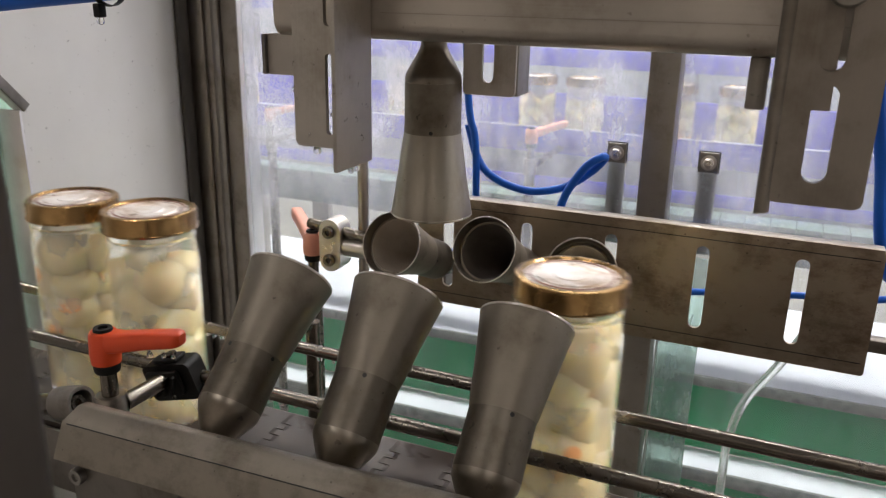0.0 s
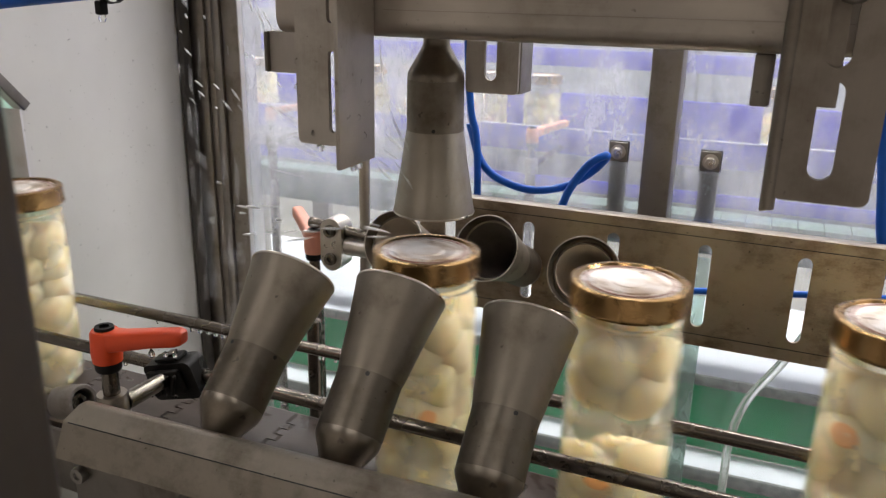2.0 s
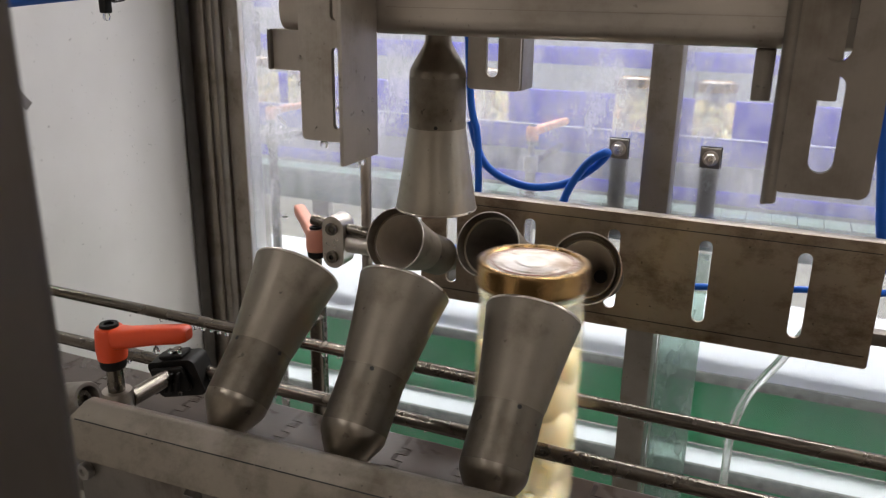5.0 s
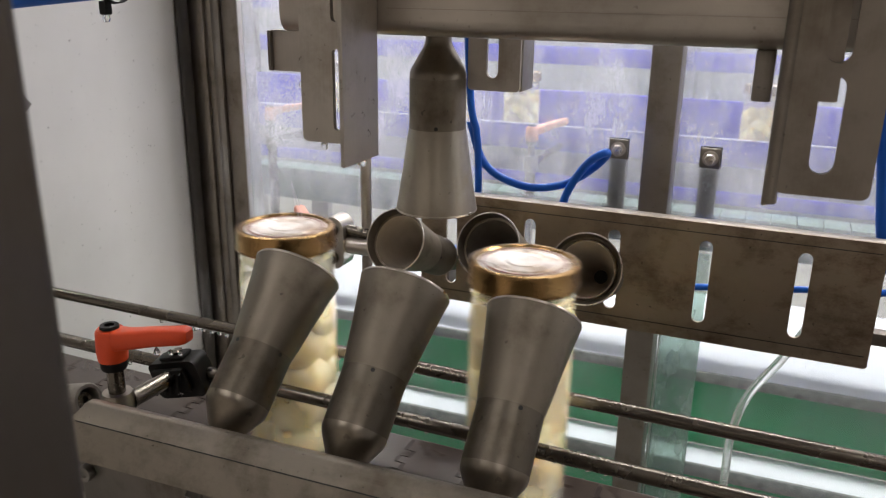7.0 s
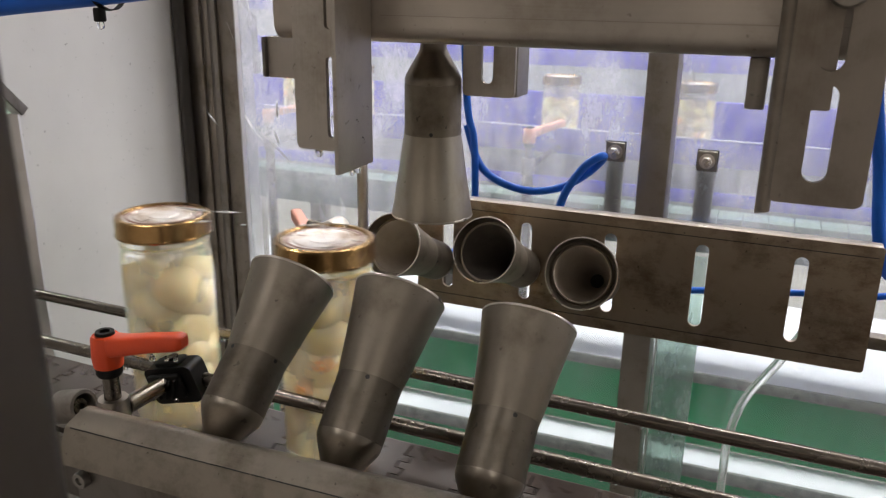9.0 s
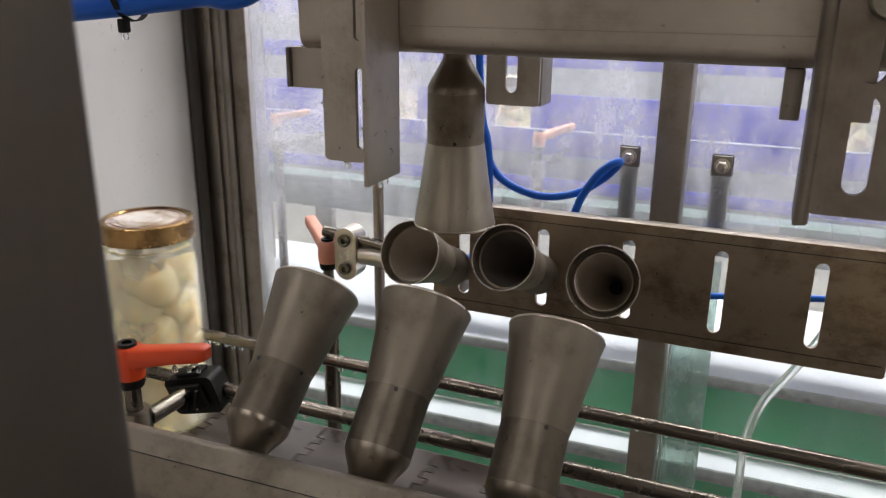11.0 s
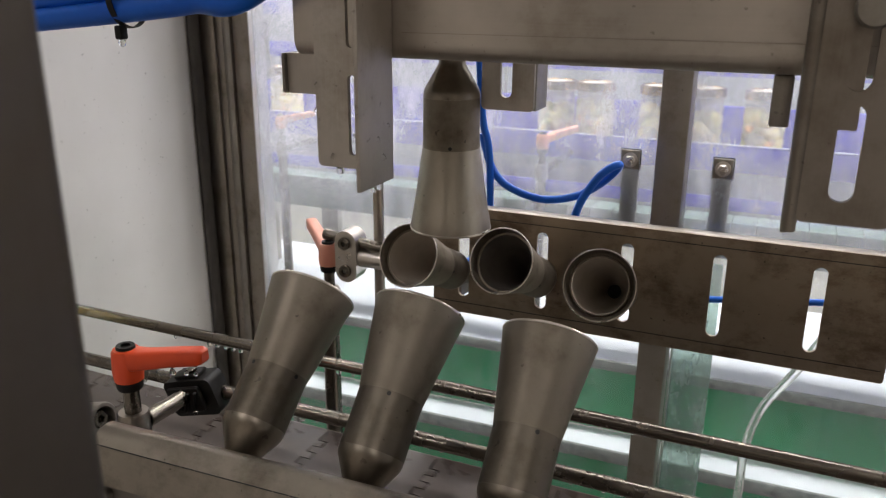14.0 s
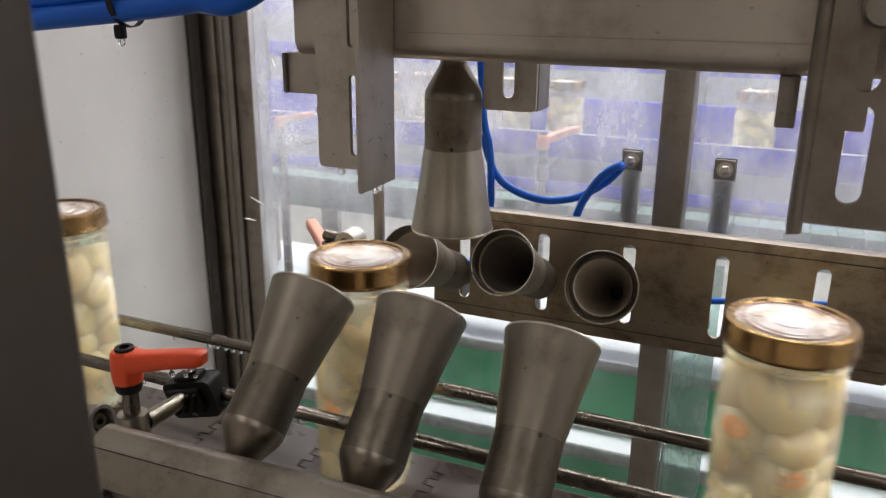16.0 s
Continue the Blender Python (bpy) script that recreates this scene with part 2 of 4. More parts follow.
def dirty_glass():
    m = Mat("water_stained_glass")
    t = m.t
    t.nodes.remove(m.b)
    clear = m.node("ShaderNodeBsdfTransparent")
    clear.inputs[0].default_value = (0.93, 0.96, 0.95, 1)
    film = m.node("ShaderNodeBsdfTranslucent")
    film.inputs[0].default_value = (0.45, 0.455, 0.495, 1)
    gloss = m.node("ShaderNodeBsdfGlossy", Roughness=0.06)
    drops = m.noise(1150, 1, (1, 1, 1), 0.4)
    streak = m.noise(22, 8, (1, 1, 0.4), 0.75)
    a = m.node("ShaderNodeMapRange", From_Min=0.54, From_Max=0.64, To_Min=0.0, To_Max=0.66)
    m.link(drops, a.inputs[0])
    b = m.node("ShaderNodeMapRange", From_Min=0.36, From_Max=0.68, To_Min=0.10, To_Max=0.58)
    m.link(streak, b.inputs[0])
    sep = m.node("ShaderNodeSeparateXYZ")
    m.link(m.coord.outputs["Object"], sep.inputs[0])

    def times(p, q, how="MULTIPLY"):
        n = m.node("ShaderNodeMath")
        n.operation = how
        m.link(p, n.inputs[0])
        m.link(q, n.inputs[1])
        return n.outputs[0]

    def span(x, a0, a1, b0, b1):
        n = m.node("ShaderNodeMapRange", From_Min=a0, From_Max=a1, To_Min=b0, To_Max=b1)
        m.link(x, n.inputs[0])
        return n.outputs[0]
    # the blown spray lands thickest on the pane beside the corner post
    splash = span(sep.outputs["X"], -0.46, -0.20, 0.8, 0.12)
    patch = times(splash, span(m.noise(6, 3), 0.36, 0.58, 0.25, 1.0))
    high = span(sep.outputs["Z"], -0.05, 0.16, 0.10, 1.0)
    film_amount = times(b.outputs[0], high)
    wet = times(times(a.outputs[0], patch), high)
    # scattered larger beads and thin dry runs over the whole pane
    beads = span(m.noise(560, 1, (1, 1, 0.8), 0.3), 0.770, 0.800, 0.0, 0.45)
    runs = times(span(m.noise(120, 2, (1, 1, 0.03), 0.4), 0.66, 0.74, 0.0, 0.35), high)
    stain = m.node("ShaderNodeMath")
    stain.operation = "MAXIMUM"
    m.link(film_amount, stain.inputs[0])
    m.link(runs, stain.inputs[1])
    drop = m.node("ShaderNodeBsdfTranslucent")
    drop.inputs[0].default_value = (0.96, 0.96, 0.98, 1)
    mix = m.node("ShaderNodeMixShader")
    m.link(stain.outputs[0], mix.inputs[0])
    m.link(clear.outputs[0], mix.inputs[1])
    m.link(film.outputs[0], mix.inputs[2])
    beaded = m.node("ShaderNodeMixShader")
    m.link(times(wet, beads, "MAXIMUM"), beaded.inputs[0])
    m.link(mix.outputs[0], beaded.inputs[1])
    m.link(drop.outputs[0], beaded.inputs[2])
    mix2 = m.node("ShaderNodeMixShader", Fac=0.05)
    m.link(beaded.outputs[0], mix2.inputs[1])
    m.link(gloss.outputs[0], mix2.inputs[2])
    m.link(mix2.outputs[0], t.nodes["Material Output"].inputs[0])
    return m.m


GLASS = dirty_glass()


def frosted(name, tint, film_tint, share):
    """Clouded plastic that lets light through from behind."""
    m = Mat(name, film_tint, 0.4)
    clear = m.node("ShaderNodeBsdfTransparent")
    clear.inputs[0].default_value = (*tint, 1)
    film = m.node("ShaderNodeBsdfTranslucent")
    film.inputs[0].default_value = (*film_tint, 1)
    half = m.node("ShaderNodeMixShader", Fac=0.5)
    m.link(film.outputs[0], half.inputs[1])
    m.link(m.b.outputs[0], half.inputs[2])
    amount = m.node("ShaderNodeMapRange", From_Min=0.35, From_Max=0.7, To_Min=share - 0.15, To_Max=min(1.0, share + 0.2))
    m.link(m.noise(70, 5, (1, 1, 0.4)), amount.inputs[0])
    mix = m.node("ShaderNodeMixShader")
    m.link(amount.outputs[0], mix.inputs[0])
    m.link(clear.outputs[0], mix.inputs[1])
    m.link(half.outputs[0], mix.inputs[2])
    m.link(mix.outputs[0], m.t.nodes["Material Output"].inputs[0])
    return m.m


FROSTED = frosted("pale_green_frosted_sheet", (0.8, 0.92, 0.86), (0.62, 0.78, 0.70), 0.85)
SEAL = frosted("clouded_seal_plastic", (0.66, 0.76, 0.71), (0.28, 0.33, 0.31), 0.34)


def glow_mat(name, strength):
    m = Mat(name, (1, 1, 1), 0.5)
    m.b.inputs["Emission Color"].default_value = (1.0, 0.965, 0.92, 1)
    m.b.inputs["Emission Strength"].default_value = strength
    return m.m


LAMP_GLOW = glow_mat("lamp_diffuser", GLOW)

# ---- mesh helpers ----


def finish(bm, name, material, smooth=True):
    bmesh.ops.recalc_face_normals(bm, faces=bm.faces)
    me = bpy.data.meshes.new(name)
    bm.to_mesh(me)
    bm.free()
    me.materials.append(material)
    if smooth:
        for p in me.polygons:
            p.use_smooth = True
        me.set_sharp_from_angle(angle=radians(38))
    return me


def part(name, bm, material, parent=None, label=""):
    """Link a bmesh as one mesh object under a thing or a part."""
    ob = new(name, finish(bm, name, material))
    if parent:
        ob.parent = parent
    if label:
        ob["label"] = label
    return ob


def thing(name, label, category, m=None, group="", kind=""):
    ob = new(name)
    ob.empty_display_size = 0.02
    if m is not None:
        ob.matrix_basis = m
    return tagged(ob, label, category, group, kind)


def box(x0, x1, y0, y1, z0, z1, bevel=0.0, seg=2, bm=None):
    bm2 = bmesh.new()
    bmesh.ops.create_cube(bm2, size=1, matrix=Matrix.Translation(((x0 + x1) / 2, (y0 + y1) / 2, (z0 + z1) / 2)) @ Matrix.Diagonal((x1 - x0, y1 - y0, z1 - z0, 1)))
    if bevel:
        bmesh.ops.bevel(bm2, geom=bm2.edges[:], offset=bevel, segments=seg, affect="EDGES", profile=0.5)
    if bm is None:
        return bm2
    me = bpy.data.meshes.new("tmp")
    bm2.to_mesh(me)
    bm2.free()
    bm.from_mesh(me)
    bpy.data.meshes.remove(me)
    return bm


def lathe(profile, seg=40, m=None, cap=False):
    """Turn a profile of (radius, height) about z."""
    bm = bmesh.new()
    rings = []
    for r, z in profile:
        if r <= 1e-6:
            rings.append([bm.verts.new((0, 0, z))] * seg)
        else:
            rings.append([bm.verts.new((r * math.cos(2 * math.pi * i / seg), r * math.sin(2 * math.pi * i / seg), z)) for i in range(seg)])
    for a, b in zip(rings, rings[1:]):
        for i in range(seg):
            j = (i + 1) % seg
            vs = []
            for v in (a[i], a[j], b[j], b[i]):
                if v not in vs:
                    vs.append(v)
            if len(vs) > 2:
                bm.faces.new(vs)
    if cap:
        for ring in (rings[0], rings[-1]):
            if ring[0] is not ring[1]:
                bm.faces.new(ring)
    if m is not None:
        bmesh.ops.transform(bm, matrix=m, verts=bm.verts)
    return bm


def aim(a, b):
    """A pose at a whose z axis points at b."""
    d = Vector(b) - Vector(a)
    return Matrix.Translation(a) @ d.to_track_quat("Z", "Y").to_matrix().to_4x4()


def rod(a, b, r, seg=20, bevel=0.0006):
    n = (Vector(b) - Vector(a)).length
    return lathe([(0, 0), (r - bevel, 0), (r, bevel), (r, n - bevel), (r - bevel, n), (0, n)], seg, aim(a, b))


def spline(points, n=12):
    """Points of a smooth line through the given ones."""
    p = [Vector(q) for q in points]
    p = [p[0] * 2 - p[1]] + p + [p[-1] * 2 - p[-2]]
    out = []
    for i in range(1, len(p) - 2):
        for k in range(n):
            t = k / n
            a, b, c, d = p[i - 1:i + 3]
            out.append(0.5 * ((2 * b) + (c - a) * t + (2 * a - 5 * b + 4 * c - d) * t * t + (3 * b - a - 3 * c + d) * t ** 3))
    return out + [p[-2]]


def tube(points, r, seg=14, n=12):
    pts = spline(points, n)
    bm = bmesh.new()
    rings, up = [], Vector((0.3, 0.2, 1)).normalized()
    for i, q in enumerate(pts):
        d = (pts[min(i + 1, len(pts) - 1)] - pts[max(i - 1, 0)]).normalized()
        up = (up - d * up.dot(d)).normalized()
        side = d.cross(up)
        rings.append([bm.verts.new(q + (up * math.cos(2 * math.pi * k / seg) + side * math.sin(2 * math.pi * k / seg)) * r) for k in range(seg)])
    for a, b in zip(rings, rings[1:]):
        for k in range(seg):
            bm.faces.new((a[k], a[(k + 1) % seg], b[(k + 1) % seg], b[k]))
    bm.faces.new(rings[0][::-1])
    bm.faces.new(rings[-1])
    return bm


def outline_slot(cx, cz, w, h, seg=10):
    """The outline of an upright slot with round ends."""
    r, out = w / 2, []
    for s, a0 in ((1, 0.0), (-1, math.pi)):
        for i in range(seg + 1):
            a = a0 + math.pi * i / seg
            out.append((cx + r * math.cos(a), cz + s * (h / 2 - r) + r * math.sin(a)))
    return out


def slotted_plate(outer, slots, thick, m, bevel=0.0005):
    """A sheet in the local xz plane, from y 0 to thick, with slots cut through."""
    bm = bmesh.new()
    loops = []
    for pts in [outer] + slots:
        vs = [bm.verts.new((x, 0, z)) for x, z in pts]
        loops += [bm.edges.new((vs[i], vs[(i + 1) % len(vs)])) for i in range(len(vs))]
    bmesh.ops.triangle_fill(bm, use_beauty=True, use_dissolve=False, edges=loops, normal=(0, -1, 0))
    ext = bmesh.ops.extrude_face_region(bm, geom=bm.faces[:])
    bmesh.ops.translate(bm, verts=[v for v in ext["geom"] if isinstance(v, bmesh.types.BMVert)], vec=(0, thick, 0))
    bmesh.ops.transform(bm, matrix=m, verts=bm.verts)
    return bm


def rounded_rect(x0, x1, z0, z1, r, seg=5):
    out = []
    for cx, cz, a0 in ((x1 - r, z1 - r, 0), (x0 + r, z1 - r, 90), (x0 + r, z0 + r, 180), (x1 - r, z0 + r, 270)):
        for i in range(seg + 1):
            a = radians(a0 + 90 * i / seg)
            out.append((cx + r * math.cos(a), cz + r * math.sin(a)))
    return out


def sweep_x(profile, x0, x1):
    """A closed (y, z) outline drawn out along x."""
    bm = bmesh.new()
    a = [bm.verts.new((x0, y, z)) for y, z in profile]
    b = [bm.verts.new((x1, y, z)) for y, z in profile]
    n = len(profile)
    for i in range(n):
        bm.faces.new((a[i], a[(i + 1) % n], b[(i + 1) % n], b[i]))
    bm.faces.new(a[::-1])
    bm.faces.new(b)
    return bm

# ---- the hall ----
X0, X1, Y0, Y1 = -7.0, 7.0, -4.0, 4.2


def hall():
    tagged(part("floor", box(X0, X1, Y0, Y1, FLOOR_Z - 0.1, FLOOR_Z), CONCRETE), "grey wet concrete factory floor", "floor", kind="structure")
    tagged(part("ceiling", box(X0, X1, Y0, Y1, CEIL, CEIL + 0.1), DULL_CEILING), "unseen grey sheet ceiling of the hall, darkened to limit bounced light", "ceiling", kind="structure")
    for n, b in (("wall_north", (X0, X1, Y1, Y1 + 0.15)), ("wall_south", (X0, X1, Y0 - 0.15, Y0)), ("wall_west", (X0 - 0.15, X0, Y0, Y1)), ("wall_east", (X1, X1 + 0.15, Y0, Y1))):
        dim = n == "wall_south"
        tagged(part(n, box(*b, FLOOR_Z, CEIL), DIM_WALL if dim else PLASTER), "unseen brown-grey hall wall, darkened to limit bounced light" if dim else "white panelled wall of the factory hall", "wall", kind="structure")


def ceiling_light(x, y, power):
    t = thing("ceiling_light", "long white ceiling light panel, switched on", "ceiling light", pose(x, y, CEIL), "ceiling lights")
    part("frame", box(-0.66, 0.66, -0.17, 0.17, -0.05, -0.003, 0.01), WHITE, t)
    part("diffuser", box(-0.62, 0.62, -0.13, 0.13, -0.058, -0.051), LAMP_GLOW, t, "glowing white diffuser")
    lamp = bpy.data.lights.new("ceiling_lamp", "AREA")
    lamp.shape, lamp.size, lamp.size_y, lamp.energy, lamp.color = "RECTANGLE", 1.2, 0.24, power, (1.0, 0.955, 0.945)
    ob = new("ceiling_lamp", lamp)
    ob.matrix_basis = pose(x, y, CEIL - 0.065)


hall()
for lx in (-3.6, -1.8, 0.0, 1.8, 3.6):
    for ly, lp in ((0.56, 1.0), (1.65, 1.05), (3.2, 0.8)):
        ceiling_light(lx, ly, LAMP_POWER * lp)


for lx in (-1.3, 1.5):
    ceiling_light(lx, -1.9, LAMP_POWER * 0.22)

# ---- the drying machine's housing ----
RW = 0.44  # plane of the rear panes


def housing():
    # end wall with the chamfered opening through which the chain carries the jars in
    w = thing("end_panel", "brushed sheet-steel end panel with wet specks and a jar opening", "machine panel", kind="structure")
    rim = [(0.155, -0.6), (0.155, 0.204), (0.080, 0.287), (-0.080, 0.287), (-0.155, 0.204), (-0.155, -0.6)]
    part("sheet", slotted_plate([(0.4365, -0.6), (0.4365, 0.75), (-0.36, 0.75), (-0.36, -0.6)] + rim[::-1], [], 0.012, pose(-0.56, 0, 0, 0, 0, 90)), PANEL, w)
    # dark rounded strip along the panel's rear end
    part("gasket", box(-0.5598, -0.5515, 0.408, 0.4292, -0.6, 0.9, 0.0040, 5), CORNER_STRIP, w, "dull dark rounded corner strip")
    part("edge_strip", box(-0.595, -0.558, 0.1515, 0.1548, -0.6, 0.2040, 0.001), EDGE_STEEL, w, "pale folded edge of the opening")
    part("edge_strip", box(-0.0015, 0.0015, -0.004, 0.108, -0.010, 0.001, 0.0006), DARK_STEEL, w, "dark chamfered edge of the opening").matrix_basis = pose(-0.5585, 0.1560, 0.2055, 0, 0, 0) @ Matrix.Rotation(radians(132), 4, "X")
    g = thing("entry_panel", "pale green frosted panel with steel nuts beyond the jar opening", "machine panel", kind="structure")
    part("sheet", box(-0.70, -0.692, 0.09, 0.44, FLOOR_Z, 0.5, 0.001), FROSTED, g)
    part("band", box(-0.6915, -0.688, 0.09, 0.44, 0.146, 0.159, 0.001), TEAL, g, "teal band across the panel")
    part("shelf", box(-0.6915, -0.640, 0.165, 0.30, 0.086, 0.090, 0.001), CAST, g)
    for z in (0.130, 0.108):
        part("nut", lathe([(0, 0), (0.011, 0), (0.011, 0.014), (0.007, 0.018), (0, 0.018)], 6, pose(-0.6915, 0.246, z, 0, 90, 0)), BRIGHT_CAST, g)
    # corner post, folded from sheet, with a light joint strip
    p = thing("corner_post", "dark stainless corner post with narrow folded joints", "machine post", kind="structure")
    part("tube", box(-0.5529, -0.5305, 0.430, 0.465, FLOOR_Z, 0.9, 0.003), POST_BROWN, p)
    part("return", box(-0.5715, -0.5532, 0.4368, 0.465, FLOOR_Z, 0.9, 0.001), POST_BROWN, p)
    part("fold", box(-0.5300, -0.5180, 0.432, 0.465, FLOOR_Z, 0.9, 0.002), POST_BROWN, p)
    part("joint_strip", box(-0.5175, -0.5060, 0.430, 0.465, FLOOR_Z, 0.9, 0.0015), STEEL_V, p, "lighter brushed joint strip")
    part("joint_bead", box(-0.5055, -0.5030, 0.428, 0.465, FLOOR_Z, 0.9, 0.001), STEEL_V, p, "narrow joint bead")
    part("door_stile", box(-0.5025, -0.4756, 0.432, 0.465, FLOOR_Z, 0.9, 0.002), POST_BROWN, p)
    part("glazing_bead", box(-0.4752, -0.4730, 0.430, 0.465, FLOOR_Z, 0.9, 0.0008), EDGE_STEEL, p, "bright narrow glazing bead")
    for z in (0.43, 0.205, 0.06, -0.02):
        part("screw", lathe([(0, -0.003), (0.0025, -0.003), (0.003, -0.0015), (0.003, 0)], 10, pose(-0.536, 0.4295, z, 90)), CAST, p)
    c = thing("upright_column", "narrow brushed steel column between the glass panes", "machine post", kind="structure")
    part("tube", box(0.0695, 0.1015, 0.41, 0.452, FLOOR_Z, 0.9, 0.002), STEEL_V, c)
    c2 = thing("upright_column", "narrow brushed steel column between the glass panes", "machine post", kind="structure")
    part("tube", box(0.62, 0.66, 0.41, 0.452, FLOOR_Z, 0.9, 0.002), STEEL_V, c2)
    for i, (a, b) in enumerate(((-0.4727, 0.069), (0.102, 0.6195))):
        g = thing("window_%d" % (i + 1), "clear machine window, hazy with water drops and streaks", "window", kind="structure")
        pane = part("pane", box(a, b, RW - 0.002, RW + 0.003, -0.62, 0.9), GLASS, g)
        pane.visible_shadow = False
        part("window_sill", box(a, b, RW - 0.012, RW + 0.014, -0.66, -0.621, 0.002), DARK_STEEL, g)
    # the near post of the open front door
    n = thing("front_post", "dark steel post of the open front door frame", "machine post", kind="structure")
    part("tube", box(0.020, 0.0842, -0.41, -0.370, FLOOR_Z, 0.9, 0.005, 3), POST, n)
    # an unseen roof added to block ceiling light; a lower tray closes the bottom
    r = thing("unseen_roof_panel", "unseen steel roof sheet, added to keep ceiling light out", "machine panel", kind="structure")
    part("sheet", box(-0.572, 0.66, -0.41, 0.48, 0.901, 0.912), PANEL, r)
    d = thing("drip_tray", "wet dull steel drip tray under the chain", "tray", kind="structure")
    part("sheet", box(-0.55, 0.66, -0.36, 0.10, -0.22, -0.212, 0.002), DARK_STEEL, d)
    for xx in (-0.5, 0.6):
        for yy in (-0.33, 0.08):
            part("leg", box(xx - 0.015, xx + 0.015, yy - 0.015, yy + 0.015, FLOOR_Z, -0.2205, 0.002), DARK_STEEL, d)


housing()

# ---- the chain conveyor ----
PITCH, N_SLAT = 0.0508, 150
BELT_SPEED = 0.306


def slat_mesh():
    """One chain plate with interlocking hinge teeth at its ends and a slightly rounded top."""
    y0, y1, z0, z1 = -0.052, 0.044, BELT_Z - 0.005, BELT_Z
    g = 0.0007
    teeth = [(-0.018, -0.009), (0.0, 0.009), (0.018, 0.027)]
    left, right = [], []
    for ys, side, off in ((left, -1, 0.0), (right, 1, 0.0)):
        x = side * (PITCH / 2 - g)
        pts = [(x, y0)]
        for a, b in teeth:
            a, b = a + side * 0.0006, b - side * 0.0006
            pts += [(x, a), (x + 0.007, a), (x + 0.007, b), (x, b)]
        pts.append((x, y1))
        ys += pts
    poly = left + right[::-1]
    bm = bmesh.new()
    vs = [bm.verts.new((x, y, z1)) for x, y in poly]
    f = bm.faces.new(vs)
    ext = bmesh.ops.extrude_face_region(bm, geom=[f])
    bmesh.ops.translate(bm, verts=[v for v in ext["geom"] if isinstance(v, bmesh.types.BMVert)], vec=(0, 0, z0 - z1))
    bmesh.ops.triangulate(bm, faces=[q for q in bm.faces if len(q.verts) > 4])
    return finish(bm, "slat", BELT, False)


belt = thing("conveyor_chain", "wet grey plastic slat chain carrying the jars", "conveyor belt")
SLAT = slat_mesh()
for i in range(N_SLAT):
    s = new("slat", SLAT)
    s.parent = belt
    s.matrix_basis = pose(1.15 - i * PITCH, 0, 0)


def conveyor_frame():
    t = thing("chain_conveyor", "dull steel conveyor frame under the slat chain", "conveyor")
    part("side_rail", box(-6.6, 6.6, 0.046, 0.050, BELT_Z - 0.06, BELT_Z - 0.003, 0.001), DARK_STEEL, t)
    part("side_rail", box(-6.6, 6.6, -0.058, -0.054, BELT_Z - 0.06, BELT_Z - 0.003, 0.001), DARK_STEEL, t)
    part("wear_strip", box(-6.6, 6.6, -0.0535, 0.0455, BELT_Z - 0.016, BELT_Z - 0.006), BLACK, t)
    for x in (-6.2, -4.2, -2.2, -0.9, 0.9, 2.6, 4.4, 6.2):
        for y in (-0.078, 0.070):
            part("leg", box(x - 0.02, x + 0.02, y - 0.0195, y + 0.0195, FLOOR_Z, BELT_Z - 0.02, 0.003), DARK_STEEL, t)


conveyor_frame()


def guide_rails():
    for y, z, lab in ((0.0400, 0.0550, "long wet steel guide rod behind the jars"), (-0.0400, 0.0580, "long wet steel guide rod in front of the jars")):
        t = thing("guide_rail", lab, "guide rail", group="guide rails")
        part("rod", rod((-1.6, y, z), (1.6, y, z), 0.0050, 20), ROD, t)
        for x in (-1.5, 1.5):
            s = 1 if y > 0 else -1
            part("stand", rod((x, y + s * 0.012, FLOOR_Z), (x, y + s * 0.012, z + 0.02), 0.007, 16), ROD, t)


guide_rails()


